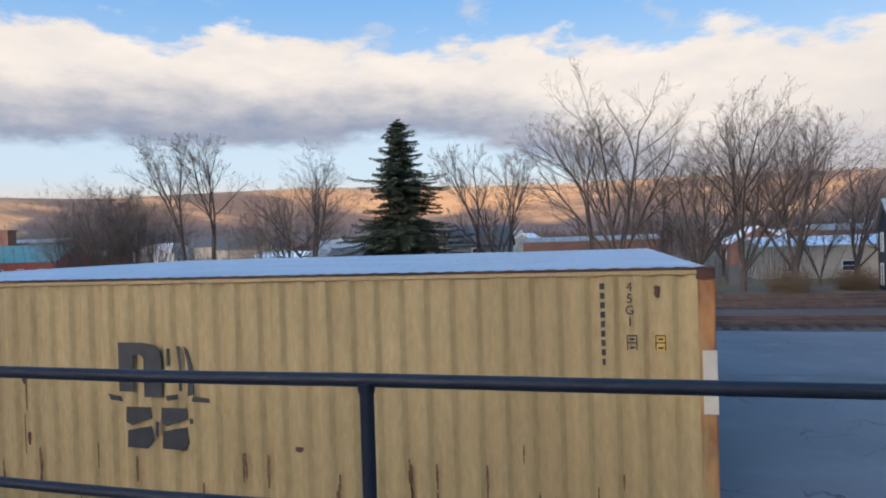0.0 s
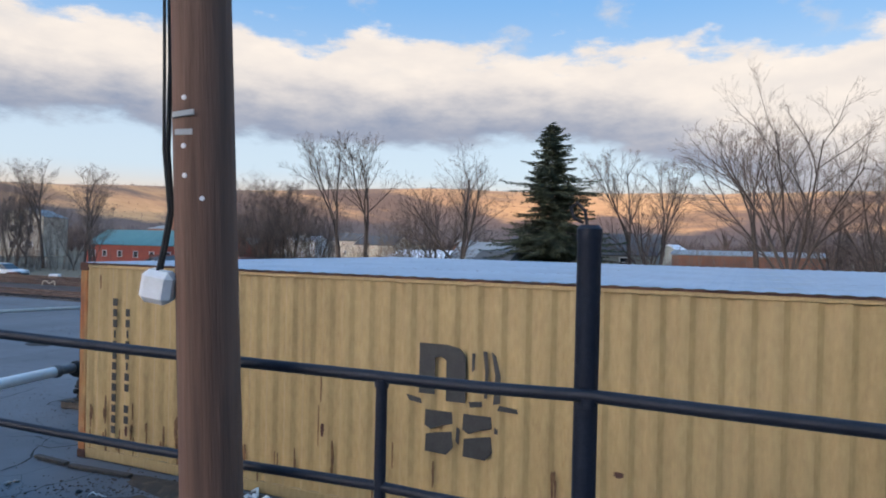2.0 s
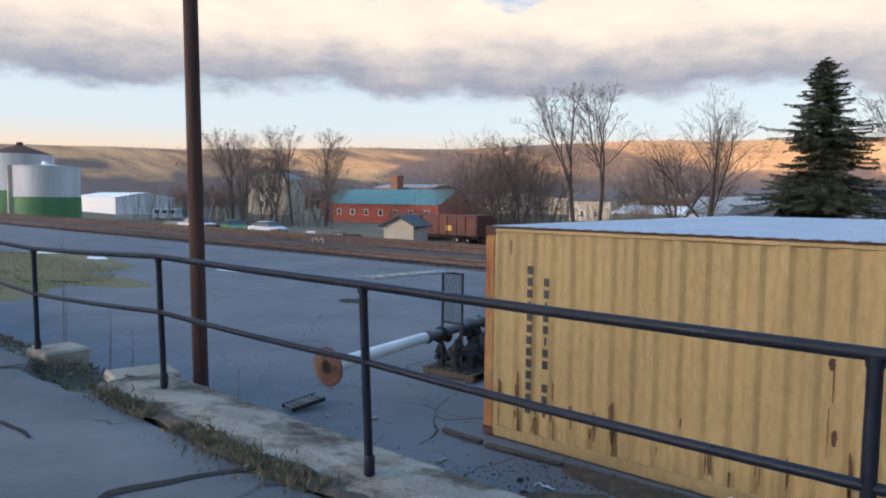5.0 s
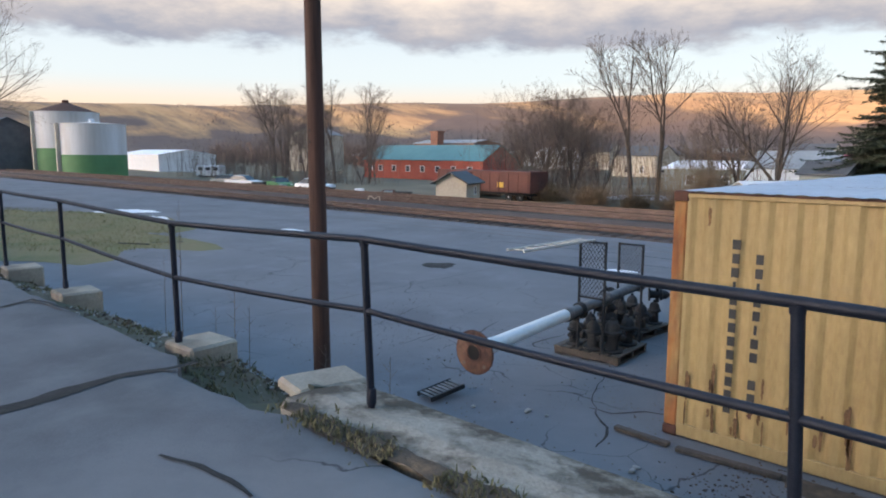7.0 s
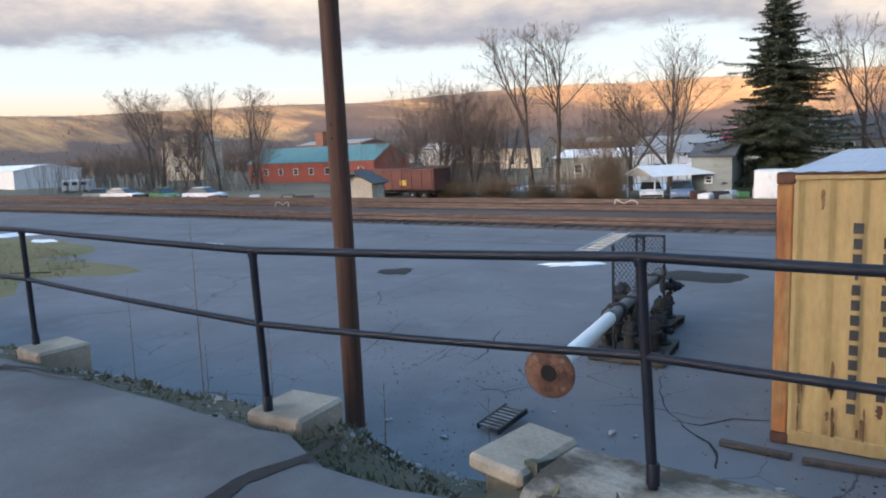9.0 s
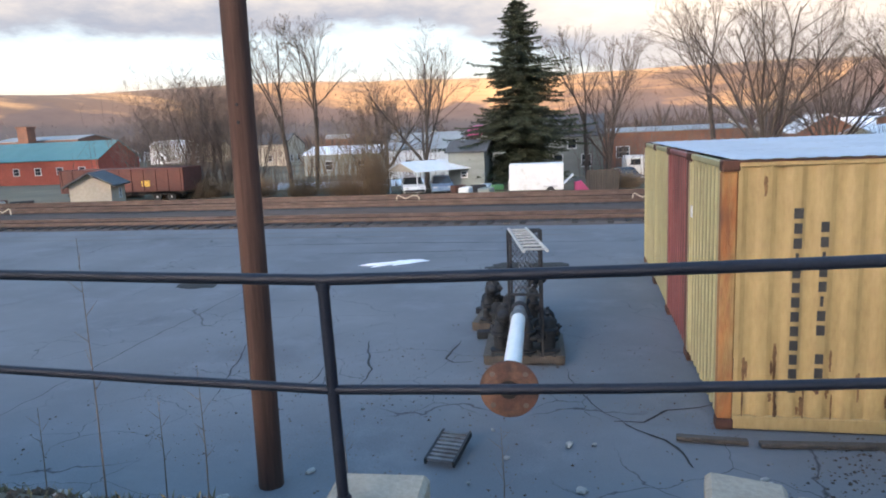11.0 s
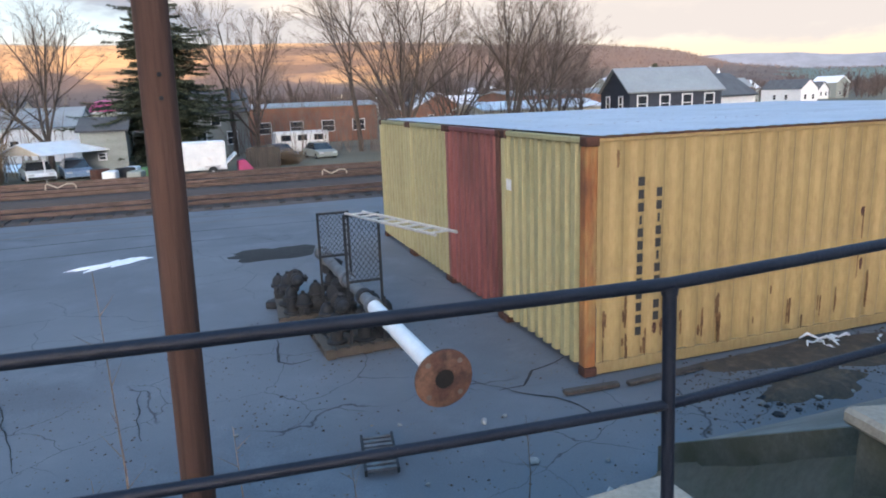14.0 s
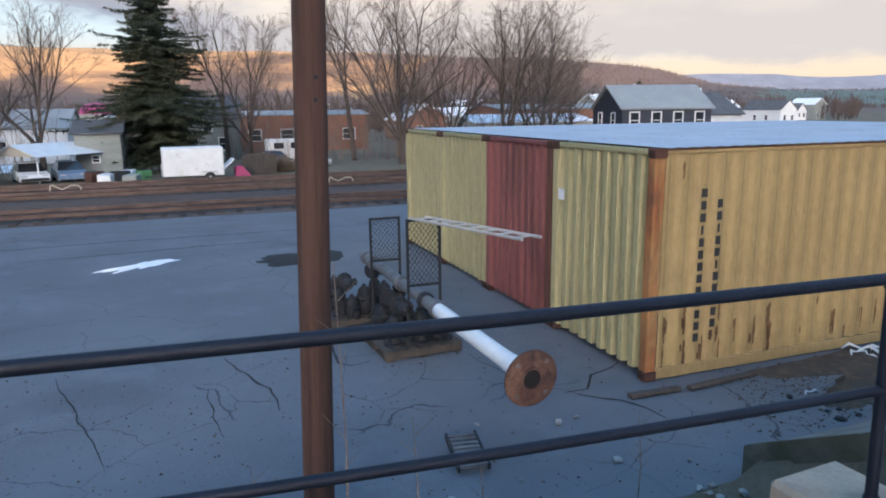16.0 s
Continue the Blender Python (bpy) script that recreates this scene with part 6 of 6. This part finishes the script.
# ---- vehicles ----
def wheel(parent, at, r=0.31, w=0.2):
    ty = part("wheel", Shape().lathe([(r * 0.6, -w / 2), (r * 0.93, -w / 2), (r, -w / 3), (r, w / 3), (r * 0.93, w / 2), (r * 0.6, w / 2)], n=18, m=pose(*at, 90, 0, 0)), RUBBER, parent, smooth=True)
    part("rim", Shape().lathe([(0.02, -w / 2 - 0.005), (r * 0.6, -w / 2 + 0.01), (r * 0.6, w / 2 - 0.01), (0.02, w / 2 + 0.005)], n=14, m=pose(*at, 90, 0, 0)), ALU, ty)


def car(at, rz, paint, label, k=1.0):
    c = thing("car", label, "car", at, rz, "parked cars")
    lower = [(-2.15, 0.28), (2.1, 0.28), (2.2, 0.5), (2.12, 0.72), (1.2, 0.86), (-1.6, 0.92), (-2.2, 0.86), (-2.25, 0.5)]
    part("body", Shape().prism(lower, "y", -0.86, 0.86), paint, c)
    cab = Shape()
    cab.v = [(1.15, -0.8, 0.85), (1.15, 0.8, 0.85), (-1.75, 0.8, 0.9), (-1.75, -0.8, 0.9), (0.35, -0.62, 1.38), (0.35, 0.62, 1.38), (-1.0, 0.62, 1.40), (-1.0, -0.62, 1.40)]
    cab.f = [(4, 5, 6, 7), (0, 1, 5, 4), (1, 2, 6, 5), (2, 3, 7, 6), (3, 0, 4, 7)]
    part("cabin", cab, GLASS, c)
    part("roof", Shape().box((-0.33, 0, 1.40), (1.4, 1.26, 0.05), ch=0.02), paint, c)
    for x in (1.35, -1.4):
        for y in (-0.78, 0.78):
            wheel(c, (x, y, 0.31))
    for y in (-0.6, 0.6):
        part("headlight", Shape().box((2.16, y, 0.64), (0.08, 0.36, 0.13), ch=0.02), ALU, c)
    part("bumper", Shape().box((2.18, 0, 0.42), (0.12, 1.6, 0.18), ch=0.03), BLACK if paint is WHITE else paint, c)
    return c


car((-15.2, 46.5, gz(-15, 46)), -72, WHITE, "white sedan parked under the carport")
car((-12.9, 46.8, gz(-12.9, 46)), -75, BLUECAR, "blue sedan parked beside the carport")
car((1.9, 55, gz(2, 55)), -70, DARKSIDE, "dark sedan parked by the fence")
car((5.2, 54, gz(5, 54)), -80, GREYSIDE, "grey sedan parked on the grass")
car((-70, 36, gz(-70, 36)), 20, WHITE, "white car parked by the tracks")
car((-64, 37, gz(-64, 37)), -15, GREEN, "green car parked by the tracks")
car((-58, 37.5, gz(-58, 37)), 10, WHITE, "white pickup-sized car by the tracks")
car((-77, 38, gz(-77, 38)), 30, GREYSIDE, "grey car parked by the tracks")

cp = thing("carport", "white metal carport with a low gabled roof", "carport", (-14.0, 48.0, gz(-14, 48)), -40)
for x in (-1.9, 1.9):
    for y in (-2.8, 0, 2.8):
        part("post", Shape().box((x, y, 0.95), (0.08, 0.08, 1.9)), WHITE, cp)
for sg in (-1, 1):
    part("roof_sheet", Shape().prism([(0, 2.62), (sg * 2.15, 1.88), (sg * 2.15, 1.94), (0, 2.69)], "y", -3.1, 3.1), WHITE, cp)
part("gable_trim", Shape().prism([(-2.0, 1.92), (2.0, 1.92), (0, 2.60)], "y", -3.05, -3.0), CREAM, cp)

tr = thing("cargo_trailer", "white enclosed cargo trailer with one axle", "trailer", (-4.85, 40.9, gz(-4.85, 40.9) + 0.1), 3)
part("box", Shape().box((0, 0, 1.28), (3.7, 1.85, 1.80), ch=0.05), WHITE, tr)
part("nose", Shape().box((-1.9, 0, 0.75), (0.06, 1.7, 0.7), ch=0.02), ALU, tr, "aluminium stone guard")
part("chassis", Shape().box((0, 0, 0.34), (3.6, 1.7, 0.1), ch=0.02), IRON, tr)
part("fender", Shape().box((0.95, -0.95, 0.62), (0.95, 0.12, 0.08), ch=0.02), ALU, tr)
for y in (-0.96, 0.96):
    wheel(tr, (0.95, y, 0.30), 0.31, 0.18)
part("tongue", Shape().box((-2.4, 0, 0.36), (1.1, 0.1, 0.1), ch=0.01), IRON, tr)
part("ramp", Shape().box((0.45, 0, 0), (0.9, 1.6, 0.06)).moved(pose(1.86, 0, 0.75, 0, -42, 0)), WHITE, tr, "half-open white ramp door")
solid("pink_slide", Shape().prism([(-0.5, 0.0), (0.5, 0.0), (0.45, 0.35), (-0.1, 1.0), (-0.5, 0.9)], "y", -0.3, 0.3), MAGENTA, "pink and white plastic play slide beside the trailer", "slide", (-1.75, 41.3, gz(-1.7, 41)), 10)
solid("tarp", Shape().lathe([(1.5, 0), (1.35, 0.5), (0.9, 0.95), (0.2, 1.1)], n=14), MAGENTA, "pink tarp canopy in a back garden", "tarp", (-13.3, 70, gz(-13, 70) + 4.9))
part("tarp_pole", Shape().tube((0, 0, -4.9), (0, 0, 0.2), 0.06), IRON, bpy.data.objects["tarp"])
vn = thing("camper", "white camper van by the brick store", "camper", (4.6, 62, gz(4.6, 62)), 5)
part("body", Shape().box((0, 0, 1.35), (5.2, 2.1, 1.9), ch=0.15), WHITE, vn)
for x in (-1.6, 0.0, 1.6):
    part("window", Shape().box((x, -1.06, 1.7), (0.9, 0.04, 0.55), ch=0.01), GLASS, vn)
for x in (-1.7, 1.7):
    wheel(vn, (x, -0.95, 0.35), 0.35)
    wheel(vn, (x, 0.95, 0.35), 0.35)
c = copy_thing(vn, pose(-117, 57, gz(-117, 57), 0, 0, 30))

wf = thing("wood_fence", "weathered grey board fence", "fence", (-0.3, 44.5, gz(0, 44)), 4)
for i in range(14):
    part("board", Shape().box((-1.1 + i * 0.17, 0, 0.75 + 0.03 * (i % 3)), (0.155, 0.03, 1.6)), WOOD, wf)
part("rail", Shape().box((0, 0.04, 0.5), (2.4, 0.05, 0.09)), WOOD, wf)
part("rail", Shape().box((0, 0.04, 1.2), (2.4, 0.05, 0.09)), WOOD, wf)

bc = thing("boxcar", "rusty brown freight car standing among the trees", "freight car", (-40.5, 46, gz(-40, 46)), -3)
part("body", Shape().box((0, 0, 1.9), (12.5, 2.7, 2.0), ch=0.04), OXIDE, bc)
for i in range(11):
    part("rib", Shape().box((-6 + i * 1.2, -1.38, 1.9), (0.12, 0.08, 1.9)), OXIDE, bc)
part("underframe", Shape().box((0, 0, 0.75), (12.0, 1.6, 0.3)), IRON, bc)
part("placard", Shape().box((2.6, -1.36, 1.6), (0.8, 0.03, 0.5)), AMBER, bc)
for x in (-4.6, -3.2, 3.2, 4.6):
    for y in (-0.75, 0.75):
        wheel(bc, (x, y, 0.42), 0.42, 0.12)

# scrap and litter beyond the tracks
for i, (x, y) in enumerate(((-10.2, 43), (-9.4, 43.6), (-8.6, 42.6), (-11.0, 44), (-7.9, 43.2), (-9.0, 44.3), (-66, 35.5), (-62, 36), (-55, 36.5), (-72, 37), (-50, 37), (-42, 35.5), (-43.5, 35), (-44.5, 36))):
    s = Shape().box((0, 0, 0.3), (rr.uniform(0.6, 1.6), rr.uniform(0.5, 1.0), rr.uniform(0.4, 0.8)), rr.uniform(0, 90), ch=0.05)
    solid("crate", s, (WHITE, IRON, GREYSIDE, RUST_DARK, GREEN)[i % 5], "battered storage crate beyond the tracks", "crate", (x, y, gz(x, y) + 0.08), 0, "stored crates")
for x, y, rz in ((-9.9, 24.7, 0), (1.05, 23.0, 10), (-30.5, 22.0, 180)):
    s = Shape().sweep([(-0.55, 0, -0.05), (-0.52, 0, 0.34), (-0.46, 0, 0.4), (-0.1, 0.05, 0.2), (0.25, 0, 0.36), (0.5, 0, 0.34), (0.58, 0, 0.26), (0.6, 0, -0.05)], 0.028, 6)
    solid("switch_stand", s, CREAM, "bent cream-white railway switch lever", "lever", (x, y, 0.1), rz, "switch levers")
lot = Shape().box((0, 0, 0), (18, 9, 0.1))
solid("parking_lot", lot, SNOW, "snow-dusted lot behind the trees", "lot", (-27, 63, gz(-27, 63) + 0.2), 4, kind="structure")
lot2 = sheet(axis((-120, -48, 6)), axis((30.5, 44, 3)), lambda x, y: ground_z(x, y) + 0.05)
solid("side_road", lot2, ASPHALT, "grey asphalt lane beside the railway", "road", kind="structure")
